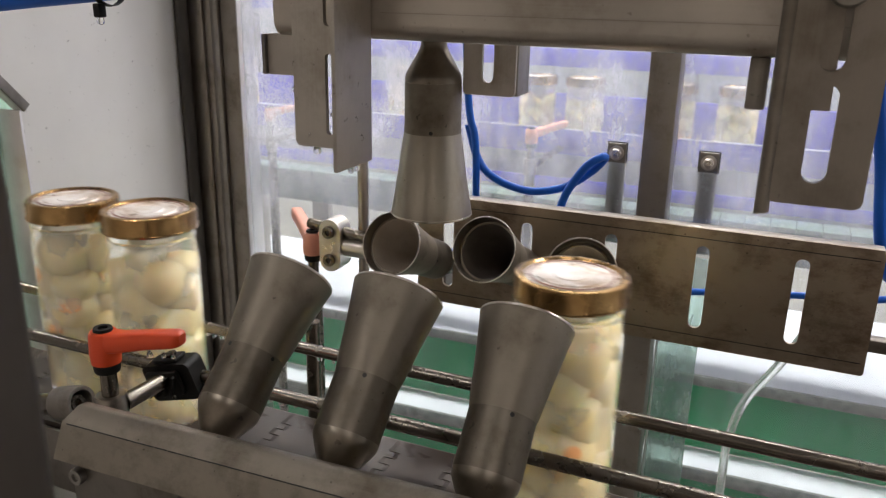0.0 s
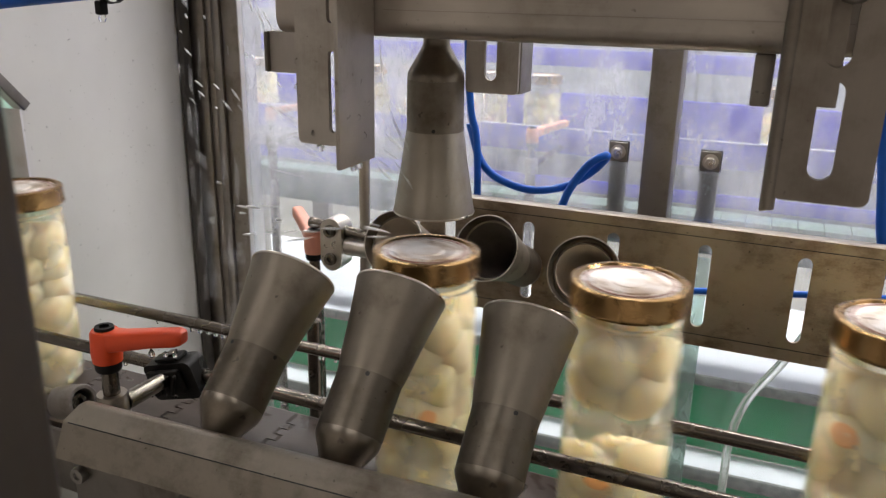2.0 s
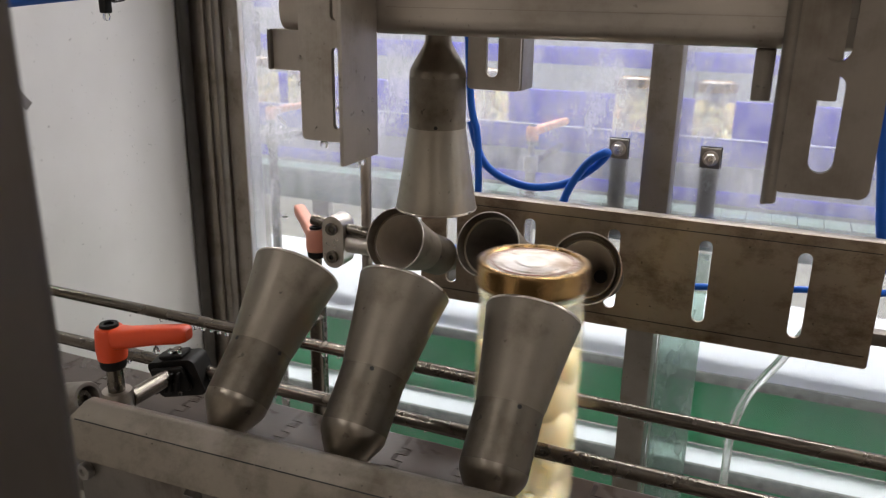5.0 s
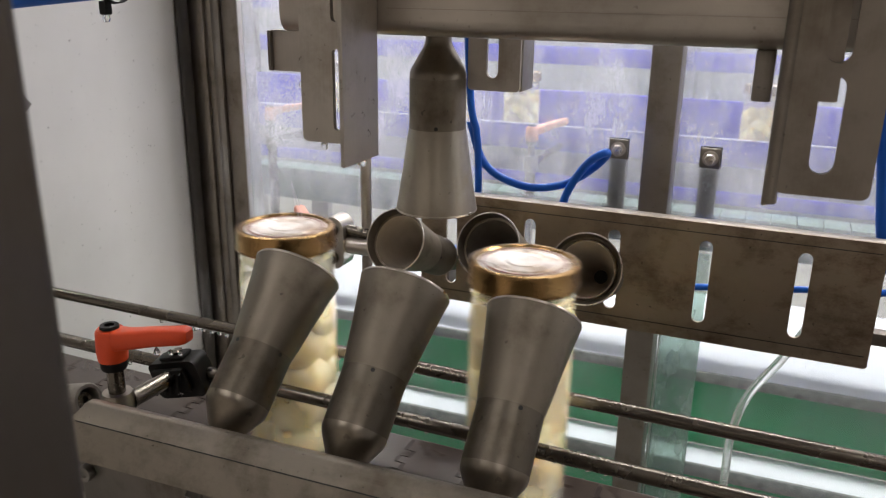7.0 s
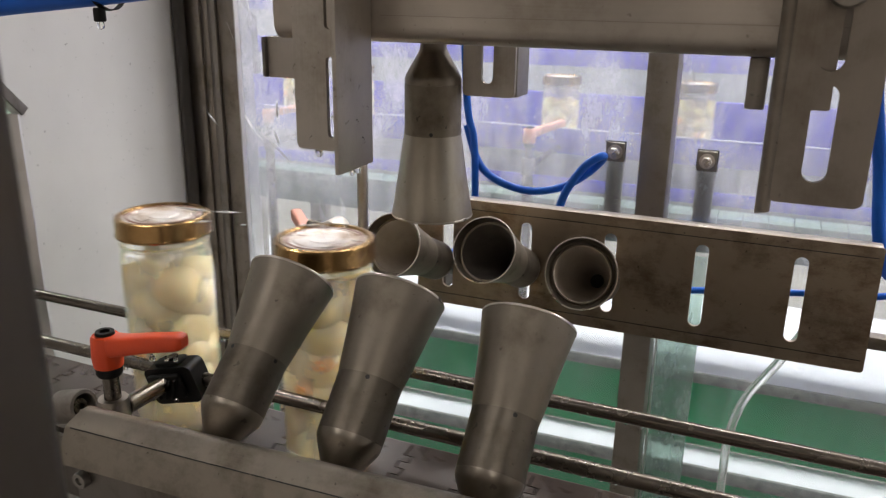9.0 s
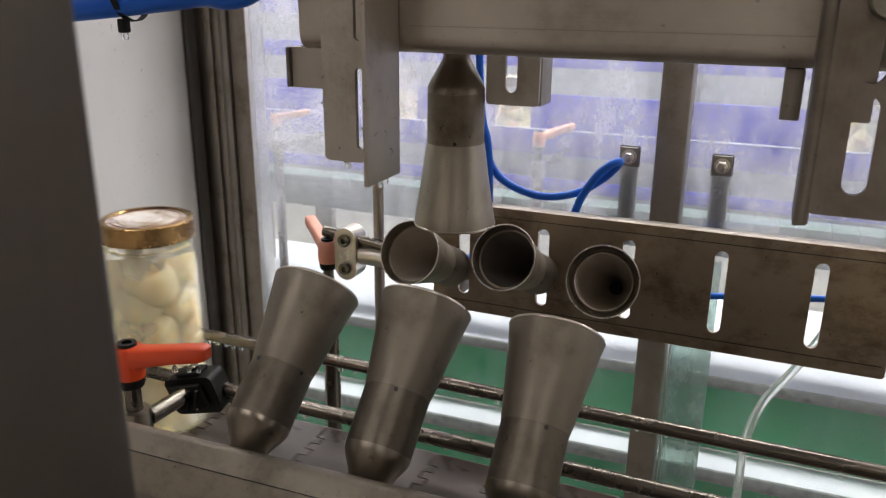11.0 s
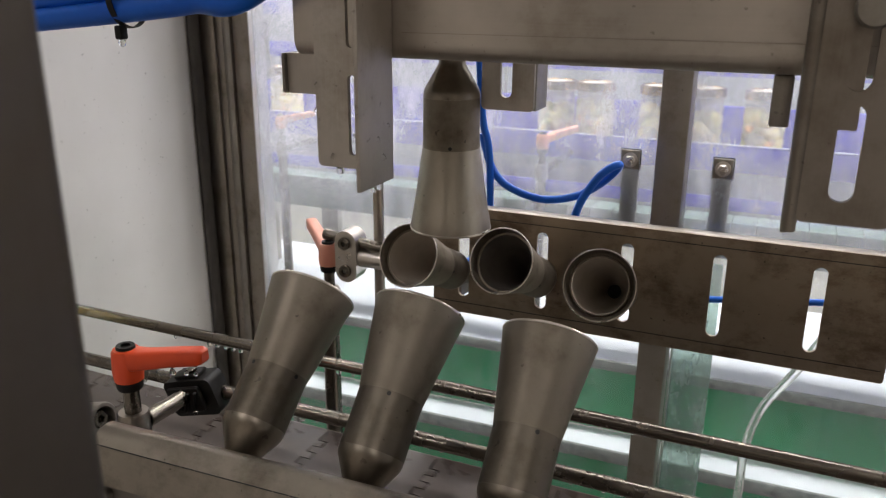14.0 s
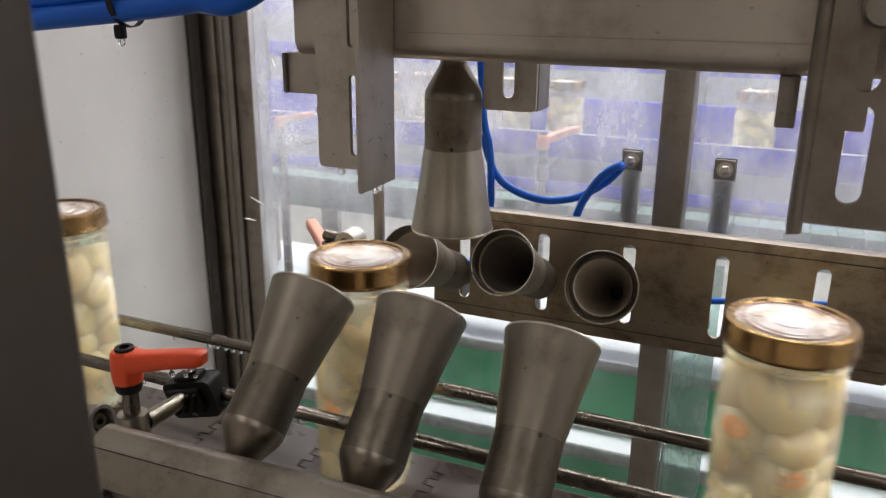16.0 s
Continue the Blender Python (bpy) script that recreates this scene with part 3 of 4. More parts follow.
def clamp_handle(m, lever_turn, red, group):
    """A clamping lever on a threaded stem, screwed into a round boss."""
    t = thing("clamp_lever", "orange-red plastic clamping lever on a steel stud", "clamp", m, group)
    lv = part("lever", lathe([(0, 0.012), (0.0085, 0.012), (0.0098, 0.010), (0.0105, -0.004), (0.0098, -0.011), (0, -0.011)], 28), red, t)
    bm = bmesh.new()
    ring = []
    for d, w, z, h in ((0.0, 0.0088, 0.0040, 0.0078), (0.015, 0.0070, 0.0066, 0.0070), (0.040, 0.0062, 0.0126, 0.0062), (0.060, 0.0062, 0.0166, 0.0058), (0.0640, 0.0052, 0.0172, 0.0048), (0.0655, 0.0036, 0.0174, 0.0034)):
        loop = []
        for k in range(14):
            a = 2 * math.pi * k / 14
            c, s = math.cos(a), math.sin(a)
            loop.append(bm.verts.new((d, w * math.copysign(abs(c) ** 0.42, c), z + h * math.copysign(abs(s) ** 0.42, s))))
        ring.append(loop)
    for a, b in zip(ring, ring[1:]):
        for k in range(14):
            bm.faces.new((a[k], a[(k + 1) % 14], b[(k + 1) % 14], b[k]))
    bm.faces.new(ring[0])
    bm.faces.new(ring[-1])
    bmesh.ops.rotate(bm, matrix=Matrix.Rotation(radians(lever_turn), 3, "Z"), verts=bm.verts)
    part("grip", bm, red, lv)
    part("cap_screw", lathe([(0.0035, 0.0125), (0.0035, 0.0145), (0.0062, 0.0145), (0.0066, 0.0125), (0.0, 0.0122)], 20), BLACK, t, "black socket screw")
    part("collar", lathe([(0, -0.018), (0.0082, -0.018), (0.009, -0.016), (0.009, -0.0115), (0, -0.0115)], 24), BLACK, t, "black collar")
    part("stud", lathe([(0, -0.036), (0.0058, -0.036), (0.0056, -0.018), (0, -0.018)], 20), ROD, t)
    part("boss", lathe([(0, -0.062), (0.0106, -0.062), (0.0110, -0.06), (0.0110, -0.0380), (0.0100, -0.036), (0, -0.036)], 32), BOSS, t, "turned steel boss")
    return t


def front_clamp():
    t = clamp_handle(pose(-0.1975, -0.100, 0.1015), 3, RED, "clamp levers")
    part("cross_rod", rod((0.006, 0.006, -0.044), (0.010, 0.060, -0.043), 0.0062, 20), ROD, t)
    post = part("stand", rod((0, 0, -0.0622), (0, 0, FLOOR_Z - 0.1015), 0.009, 20), ROD, t)
    b = thing("rail_clamp", "black plastic clamp block gripping the guide rod", "clamp", pose(-0.189, -0.042, 0.0580, 8, -14, 4))
    part("block", slotted_plate(rounded_rect(-0.021, 0.022, -0.0175, 0.013, 0.005), [outline_slot(0.0, 0.0, 0.002, 0.004)], 0.017, pose(0, -0.012, 0)), BLACK, b)
    part("jaw", box(-0.016, 0.014, -0.018, -0.0125, -0.011, 0.010, 0.003), BLACK, b)
    part("ridge", box(-0.010, 0.012, -0.010, 0.003, 0.0131, 0.0165, 0.0015), BLACK, b)
    for k in range(4):
        part("rib", box(-0.0010, 0.0010, -0.0215, -0.0178, -0.010, 0.008, 0.0007), BLACK, b).matrix_basis = pose(-0.010 + 0.0062 * k, 0, 0.0, 0, 28, 0)
    part("bolt", lathe([(0, 0.0), (0.004, 0.0), (0.0045, 0.002), (0.0025, 0.003), (0, 0.003)], 12, pose(0.004, -0.004, 0.0168)), ROD, b)
    k = thing("support_knob", "round turned steel end piece with a socket bore", "machine knob", pose(-0.2405, -0.098, 0.0475, 74, 0, 88))
    part("ring", lathe([(0.0085, 0.0), (0.0085, 0.012), (0.0092, 0.0132), (0.0116, 0.0132), (0.0124, 0.012), (0.0124, -0.01), (0, -0.01)], 32), DARK_STEEL, k)
    part("bolt_head", lathe([(0, 0.004), (0.003, 0.004), (0.0034, 0.009), (0.0062, 0.009), (0.0066, 0.007), (0.0066, 0.001), (0, 0.001)], 6), ROD, k)
    part("arm", rod((0, 0, -0.01), (0, 0, -0.06), 0.008, 16), ROD, k)


front_clamp()


def front_guide():
    """The folded sheet on which the near nozzles stand."""
    t = thing("nozzle_tray", "folded scuffed steel tray holding the near air nozzles", "machine panel")
    lift = Matrix.Translation((-0.157, 0, 0.0)) @ Matrix.Rotation(radians(-1.4), 4, "Y") @ Matrix.Translation((0.157, 0, 0.0))
    outer = [(-0.1500, 0.050), (-0.1500, 0.0880), (-0.1515, 0.0925), (-0.1545, 0.0962), (-0.1590, 0.0982), (-0.1618, 0.0987), (-0.1638, 0.0984), (-0.1722, 0.0920), (-0.1732, 0.0905), (-0.1822, 0.0722),
             (-0.1802, 0.0712), (-0.1712, 0.0893), (-0.1655, 0.0946), (-0.1625, 0.0960), (-0.1595, 0.0960), (-0.1560, 0.0942), (-0.1532, 0.0908), (-0.1522, 0.0870), (-0.1522, 0.050)]
    bm = sweep_x(outer, -0.157, 0.62)
    for v in bm.verts:
        if v.co.x < 0:  # the cut end is rounded at its upper corner
            v.co.x += 0.004 * max(0.0, (v.co.z - 0.090) / 0.008) ** 2
    bmesh.ops.transform(bm, matrix=lift, verts=bm.verts)
    part("folded_sheet", bm, TRAY, t)
    # the scored fold, broken into uneven dashes
    rnd, x = random.Random(9), -0.153
    while x < 0.5:
        n = rnd.uniform(0.008, 0.030)
        w = rnd.uniform(0.00002, 0.00016)
        line = sweep_x([(-0.17285 - w, 0.0916 - w), (-0.1731 - w, 0.0912 - w), (-0.1728, 0.0905), (-0.1722, 0.0913)], x, x + n)
        bmesh.ops.transform(line, matrix=lift, verts=line.verts)
        part("fold_line", line, HOLE, t, "dark scored fold line")
        x += n + rnd.choice((0.0001, 0.0002, 0.0008))
    part("web", box(-0.148, 0.60, -0.1525, -0.149, -0.05, 0.0499, 0.001), DARK_STEEL, t)
    part("end_plate", box(-0.160, -0.060, -0.1700, -0.1670, 0.020, 0.0800, 0.001), DARK_STEEL, t, "dull steel end plate")
    part("bolt_head", lathe([(0, 0.003), (0.0022, 0.003), (0.0026, 0.0045), (0.0048, 0.0045), (0.0054, 0.003), (0.0054, 0)], 16, pose(-0.1530, -0.1701, 0.0560, 90)), CAST, t, "socket-head bolt")
    for x in (0.12, 0.34, 0.58):
        part("stand", rod((x, -0.164, FLOOR_Z), (x, -0.164, 0.046), 0.011, 20), DARK_STEEL, t)
    part("cross_tube", rod((-0.19, -0.172, -0.02), (0.60, -0.172, -0.02), 0.010, 18), DARK_STEEL, t)


front_guide()

# ---- air nozzles ----
BELL_OUT = [(0.0280, 0.0), (0.0281, 0.0012), (0.0262, 0.012), (0.0230, 0.032), (0.0207, 0.049), (0.0200, 0.0530), (0.0194, 0.0566)]
BARREL = [(0.0193, 0.0566), (0.0192, 0.0580), (0.0191, 0.0900)]
TAPER = [(0.0191, 0.0901), (0.0190, 0.0922), (0.0187, 0.0940), (0.0182, 0.0954), (0.0175, 0.0968), (0.0143, 0.1024), (0.0108, 0.1085), (0.0096, 0.1107), (0.0090, 0.1122), (0.0087, 0.1145), (0.0086, 0.128), (0, 0.128)]
PLAIN_IN = [(0.0, 0.090), (0.006, 0.090), (0.0062, 0.085), (0.0118, 0.062), (0.0168, 0.042), (0.0225, 0.016), (0.0238, 0.010), (0.0256, 0.010), (0.0272, 0.0), (0.0280, 0.0)]
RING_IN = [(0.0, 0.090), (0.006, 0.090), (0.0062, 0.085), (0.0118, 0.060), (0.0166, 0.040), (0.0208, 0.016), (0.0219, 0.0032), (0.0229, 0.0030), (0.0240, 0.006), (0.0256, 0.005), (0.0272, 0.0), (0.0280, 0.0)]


def nozzle(rim, tip, label, turn=0.0, inner=PLAIN_IN, lining=None, skin=NOZZLE):
    d = (Vector(tip) - Vector(rim)).normalized()
    t = thing("air_nozzle", label, "nozzle", aim(rim, Vector(rim) + d) @ pose(0, 0, 0, 0, 0, turn), "air nozzles")
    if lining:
        # inner wall split off to carry painted light in its colour
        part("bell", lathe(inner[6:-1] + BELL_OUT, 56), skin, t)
        part("sleeve", lathe(inner[:7], 56), lining, t, "matt inner wall, painted as lit")
    else:
        part("bell", lathe(inner[:-1] + BELL_OUT, 56), skin, t)
    part("rim", lathe([(0.0272, 0.0003), (0.0274, -0.0004), (0.0281, -0.0004), (0.0284, 0.0003), (0.0283, 0.0009), (0.0279, 0.0012)], 56), RIM_STEEL, t, "bright rim, back light painted in its colour")
    part("barrel", lathe(BARREL, 56), NOZZLE_DARK if skin is NOZZLE else NOZZLE, t, "turned barrel, toned down for its dimmer reflection")
    part("taper", lathe(TAPER, 56), TAPER_STEEL, t, "smoother shiny tapered end")
    # air holes are black discs, their inner shade put in the colour
    for a in range(4):
        ang = radians(90 * a)
        c, s = math.cos(ang), math.sin(ang)
        part("air_hole", lathe([(0, 0.0002), (0.0013, 0.0002), (0.0013, -0.002), (0, -0.002)], 10, aim((0.0192 * c, 0.0192 * s, 0.0585), (0.03 * c, 0.03 * s, 0.0585))), HOLE, t)
    part("air_hole", lathe([(0, 0.0002), (0.001, 0.0002), (0.001, -0.002), (0, -0.002)], 10, aim((0, 0.0086, 0.119), (0, 0.02, 0.119))), HOLE, t)
    # black disc paints the shade at the bore's depth
    part("bore", lathe([(0, 0.0885), (0.0061, 0.0885), (0.0061, 0.0893), (0, 0.0893)], 20), HOLE, t, "black disc painting the shade in the air bore")
    part("stem", lathe([(0, 0.1275), (0.0055, 0.1275), (0.0055, 0.150), (0, 0.150)], 16), DARK_STEEL, t)
    return t


FRONT = "spotted steel air nozzle standing on the near tray"
nozzle((-0.0708, -0.0605, 0.1605), (-0.0725, -0.1435, 0.0855), FRONT, 20)
nozzle((0.0066, -0.0615, 0.1620), (0.0055, -0.1405, 0.0825), FRONT, 70)
nozzle((0.0862, -0.0540, 0.1548), (0.0866, -0.1305, 0.0750), FRONT, 60)
nozzle((-0.0106, 0.0255, 0.1896), (-0.0106, 0.0255, 0.34), "brushed steel air nozzle hanging under the beam", 20, skin=NOZZLE_BRIGHT)
REAR = "steel air nozzle mounted on the slotted rear plate"
nozzle((-0.0910, 0.1215, 0.1277), (-0.0830, 0.2240, 0.0795), REAR, 10, PLAIN_IN, LIT_INSIDE)
nozzle((-0.0070, 0.1255, 0.1336), (0.0025, 0.2240, 0.0844), REAR, 30, PLAIN_IN, DIM_INSIDE)
nozzle((0.0806, 0.1032, 0.1330), (0.0765, 0.2240, 0.0825), REAR, 15, RING_IN, LIT_INSIDE)


def rear_plate():
    t = thing("slotted_plate", "stained steel rear plate with a row of upright slots", "machine panel")
    slots = [outline_slot(x, 0.0935, 0.0112, 0.0765) for x in (-0.0795, 0.0, 0.0795, 0.159, 0.2385)]
    part("sheet", slotted_plate(rounded_rect(-0.112, 0.2975, 0.0375, 0.1475, 0.003), slots, 0.003, pose(0, 0.224, 0)), RUSTY, t)
    part("top_flange", box(-0.111, 0.2965, 0.2272, 0.240, 0.1445, 0.1475, 0.001), STEEL, t)
    part("bottom_flange", box(-0.111, 0.2965, 0.2272, 0.240, 0.0375, 0.0405, 0.001), STEEL, t)
    for z in (0.1385, 0.0485):
        part("fold_line", box(-0.110, 0.294, 0.2234, 0.2239, z - 0.0003, z + 0.0003), HOLE, t, "dark scored fold line")
    for x in (-0.100, 0.36):
        part("bracket", box(x - 0.012, x + 0.012, 0.2405, 0.41, 0.045, 0.060, 0.002), DARK_STEEL, t)
    part("carrier", box(0.25, 0.38, 0.242, 0.256, 0.052, 0.064, 0.002), DARK_STEEL, t)


rear_plate()

# ---- beam with its hangers ----


def beam():
    t = thing("nozzle_beam", "heavy brushed steel box beam with a rounded lower edge", "machine beam")
    r, z0 = 0.009, 0.3110
    prof = [(-0.070, 0.42)]
    for i in range(9):
        a = radians(180 + 90 * i / 8)
        prof.append((-0.061 + r * math.cos(a), z0 + r + r * math.sin(a)))
    for i in range(9):
        a = radians(270 + 90 * i / 8)
        prof.append((0.021 + r * math.cos(a), z0 + r + r * math.sin(a)))
    prof.append((0.030, 0.42))
    part("box", sweep_x(prof, -0.069, 0.66), BEAM_STEEL, t)
    part("weld_line", box(0.0, 0.62, -0.0706, -0.0698, 0.3253, 0.3257), STEEL, t, "thin dark weld line")
    part("hanger", box(0.45, 0.49, -0.04, 0.0, 0.42, 0.9, 0.002), STEEL_V, t)


beam()


def hanger(name, label, x, y, z, plates):
    t = thing(name, label, "bracket", pose(x, y, z), "beam brackets")
    for nm, bm, mat in plates:
        part(nm, bm, mat, t)
    return t


def brackets():
    # left angle: one leg across, one leg running back to the beam
    hanger("angle_bracket", "wet steel angle bracket with long slots on the beam", 0, 0, 0, [
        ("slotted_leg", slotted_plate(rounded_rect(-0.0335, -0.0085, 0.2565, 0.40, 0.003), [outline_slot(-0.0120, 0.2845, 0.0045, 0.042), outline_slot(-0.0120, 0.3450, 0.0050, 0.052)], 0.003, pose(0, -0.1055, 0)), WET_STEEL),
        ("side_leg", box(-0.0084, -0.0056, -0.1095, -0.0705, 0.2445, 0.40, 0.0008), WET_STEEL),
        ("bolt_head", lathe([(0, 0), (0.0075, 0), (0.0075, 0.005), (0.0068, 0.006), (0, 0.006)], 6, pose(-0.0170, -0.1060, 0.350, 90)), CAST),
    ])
    # end and rear bracket sides darkened in tone as the shaded faces
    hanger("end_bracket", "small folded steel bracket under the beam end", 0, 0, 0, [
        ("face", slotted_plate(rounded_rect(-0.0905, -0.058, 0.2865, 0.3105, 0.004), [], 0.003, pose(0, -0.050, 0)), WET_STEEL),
        ("side", box(-0.0907, -0.0880, -0.053, 0.01, 0.2865, 0.3105, 0.001), DARK_STEEL),
    ])
    hanger("rear_bracket", "slotted steel bracket behind the beam", 0, 0, 0, [
        ("face", slotted_plate(rounded_rect(0.0085, 0.0445, 0.2722, 0.33, 0.003), [outline_slot(0.0255, 0.2955, 0.0082, 0.030)], 0.003, pose(0, 0.0305, 0)), WET_STEEL),
        ("side", box(0.0425, 0.0455, 0.0336, 0.058, 0.2722, 0.33, 0.001), STEEL_V),
    ])
    hanger("angle_bracket", "heavy steel angle bracket with a long slot on the beam", 0, 0, 0, [
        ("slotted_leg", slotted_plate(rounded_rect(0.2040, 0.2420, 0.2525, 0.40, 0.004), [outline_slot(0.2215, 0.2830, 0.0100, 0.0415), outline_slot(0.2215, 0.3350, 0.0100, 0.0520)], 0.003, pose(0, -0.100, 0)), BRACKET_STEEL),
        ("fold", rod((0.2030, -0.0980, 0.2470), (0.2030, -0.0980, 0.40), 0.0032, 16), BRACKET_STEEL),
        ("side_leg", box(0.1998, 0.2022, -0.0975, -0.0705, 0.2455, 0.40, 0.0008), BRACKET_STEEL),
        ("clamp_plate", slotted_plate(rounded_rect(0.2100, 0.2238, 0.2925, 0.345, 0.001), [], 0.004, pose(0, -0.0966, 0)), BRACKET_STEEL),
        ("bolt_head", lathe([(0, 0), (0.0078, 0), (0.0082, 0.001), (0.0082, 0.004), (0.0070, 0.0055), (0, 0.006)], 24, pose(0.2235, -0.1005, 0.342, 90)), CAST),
    ])
    hanger("short_bracket", "narrow steel strip hanging under the beam", 0, 0, 0, [
        ("strip", box(0.1885, 0.1975, -0.060, -0.054, 0.2865, 0.3108, 0.001), STEEL_V),
    ])


brackets()


def rear_clamp():
    """Lever, cross clamp and stands that hold the rear guide rod."""
    t = clamp_handle(pose(-0.219, 0.198, 0.088), 138, PALE_RED, "clamp levers")
    part("stand", rod((0, 0, -0.0622), (0, 0, FLOOR_Z - 0.092), 0.0085, 20), ROD, t)
    c = thing("cross_clamp", "round-ended steel cross clamp on an upright rod", "clamp", pose(-0.1925, 0.198, 0.092))
    part("body", slotted_plate(outline_slot(0, 0, 0.024, 0.054, 12), [], 0.022, pose(0, -0.011, 0)), BRIGHT_CAST, c)
    for z in (0.0145, -0.0145):
        part("bolt_head", lathe([(0.0028, 0.001), (0.0028, 0.004), (0.006, 0.004), (0.0064, 0.003), (0.0064, 0)], 20, pose(0, -0.0112, z, 90)), ROD, c)
    part("arm", rod((-0.03, 0.0, 0.018), (0.075, 0.0, 0.006), 0.0058, 18), ROD, c)
    part("sleeve", rod((0.012, 0.0, -0.002), (0.060, 0.0, -0.002), 0.0095, 24), BRIGHT_CAST, c)
    u = thing("upright_rod", "slim polished steel upright rod", "rod")
    part("rod", rod((-0.163, 0.204, FLOOR_Z), (-0.163, 0.204, 0.42), 0.0054, 18), BRIGHT_ROD, u)
    s = thing("rail_stand", "steel stand behind the rear guide rod", "rod")
    part("stand", rod((-0.150, 0.085, FLOOR_Z), (-0.150, 0.085, 0.058), 0.0065, 18), ROD, s)
    part("arm", rod((-0.150, 0.0405, 0.0555), (-0.150, 0.085, 0.0555), 0.004, 14), ROD, s)


rear_clamp()


def hoses():
    t = thing("air_hose", "looped blue plastic air hose behind the nozzles", "hose", group="air hoses")
    part("hose", tube([(-0.112, 0.33, 0.36), (-0.1035, 0.33, 0.227), (-0.0955, 0.33, 0.190), (-0.0925, 0.33, 0.155), (-0.0930, 0.33, 0.105), (-0.091, 0.29, 0.080), (-0.088, 0.25, 0.079)], 0.0040), BLUE, t)
    part("hose", tube([(-0.105, 0.335, 0.200), (-0.092, 0.335, 0.163), (-0.0720, 0.335, 0.1440), (-0.0345, 0.335, 0.1345), (0.0030, 0.335, 0.1420), (0.0300, 0.335, 0.1600), (0.0445, 0.335, 0.1760), (0.0440, 0.328, 0.1800), (0.0300, 0.322, 0.1700), (0.0130, 0.322, 0.1440), (0.0030, 0.325, 0.1170), (-0.002, 0.30, 0.086), (-0.003, 0.25, 0.080)], 0.0042), BLUE, t)
    t = thing("air_hose", "blue plastic air hose crossing behind the slotted plate", "hose", group="air hoses")
    part("hose", tube([(0.10, 0.30, 0.054), (0.152, 0.30, 0.0620), (0.2435, 0.30, 0.0740), (0.32, 0.30, 0.084), (0.40, 0.36, 0.1), (0.46, 0.40, 0.02), (0.46, 0.40, -0.3)], 0.0032), BLUE, t)
    t = thing("air_hose", "thick blue air hose hanging beside the beam", "hose", group="air hoses")
    part("hose", tube([(0.262, 0.26, 0.42), (0.2675, 0.27, 0.32), (0.2760, 0.28, 0.262), (0.2900, 0.295, 0.20), (0.3020, 0.30, 0.13), (0.325, 0.33, 0.09), (0.40, 0.37, 0.08), (0.5, 0.39, 0.07)], 0.0058), BLUE, t)
    t = thing("hose_bundle", "bundle of bright blue air hoses with a black tie", "hose", group="air hoses")
    for dy, dz in ((0.0, 0.0), (0.012, 0.004), (0.004, 0.012)):
        part("hose", tube([(-0.545, -0.1 + dy, 0.325 + dz), (-0.40, -0.1 + dy, 0.317 + dz), (-0.300, -0.1 + dy, 0.322 + dz), (-0.229, -0.1 + dy, 0.3285 + dz), (-0.165, -0.1 + dy, 0.3345 + dz), (-0.119, -0.095 + dy, 0.3400 + dz), (-0.0765, -0.09 + dy, 0.3475 + dz), (0.0, -0.04 + dy, 0.43 + dz)], 0.0068), BLUE, t)
    part("cable_tie", lathe([(0.0148, -0.002), (0.0155, -0.002), (0.0155, 0.002), (0.0148, 0.002), (0.0148, -0.002)], 24, aim((-0.168, -0.0935, 0.3400), (-0.100, -0.0895, 0.3475))), BLACK, t, "black cable tie")
    part("tie_head", box(-0.1705, -0.1655, -0.104, -0.098, 0.3185, 0.3265, 0.001), BLACK, t, "black cable tie end")
    t = thing("drain_tube", "clear bent plastic tube hanging in front of the window", "hose")
    d = part("tube", tube([(0.2600, 0.36, 0.02), (0.2374, 0.35, -0.0213), (0.2109, 0.35, -0.0694), (0.2000, 0.35, -0.1198), (0.1995, 0.35, -0.1837), (0.20, 0.35, -0.45), (0.2, 0.35, -0.6)], 0.0046), MILKY, t)
    d.visible_shadow = False


hoses()


def window_catch(x, z):
    t = thing("window_catch", "square steel window catch with a bolt and strap", "fixture", pose(x, RW - 0.002, z), "window catches")
    part("plate", box(-0.0105, 0.0105, -0.005, -0.0005, -0.011, 0.011, 0.001), CAST, t)
    part("gasket", box(-0.0115, 0.0115, -0.0005, 0.0, -0.012, 0.012), BLACK, t)
    part("washer", lathe([(0, 0), (0.0085, 0), (0.0085, 0.0015), (0.0065, 0.002), (0, 0.002)], 24, pose(0, -0.005, 0, 90)), BRIGHT_CAST, t)
    part("nut", lathe([(0, 0), (0.006, 0), (0.006, 0.005), (0.0052, 0.006), (0, 0.006)], 6, pose(0, -0.007, 0, 90)), BRIGHT_CAST, t)
    part("stud", lathe([(0, 0), (0.003, 0), (0.003, 0.006), (0, 0.006)], 12, pose(0.001, -0.013, -0.001, 90)), BRIGHT_ROD, t)
    part("strap", box(-0.0105, 0.0095, 0.006, 0.010, -0.105, 0.0, 0.001), GALVANISED, t)


window_catch(0.0385, 0.1655)
window_catch(0.1390, 0.1640)

# ---- the far packing line behind the windows ----


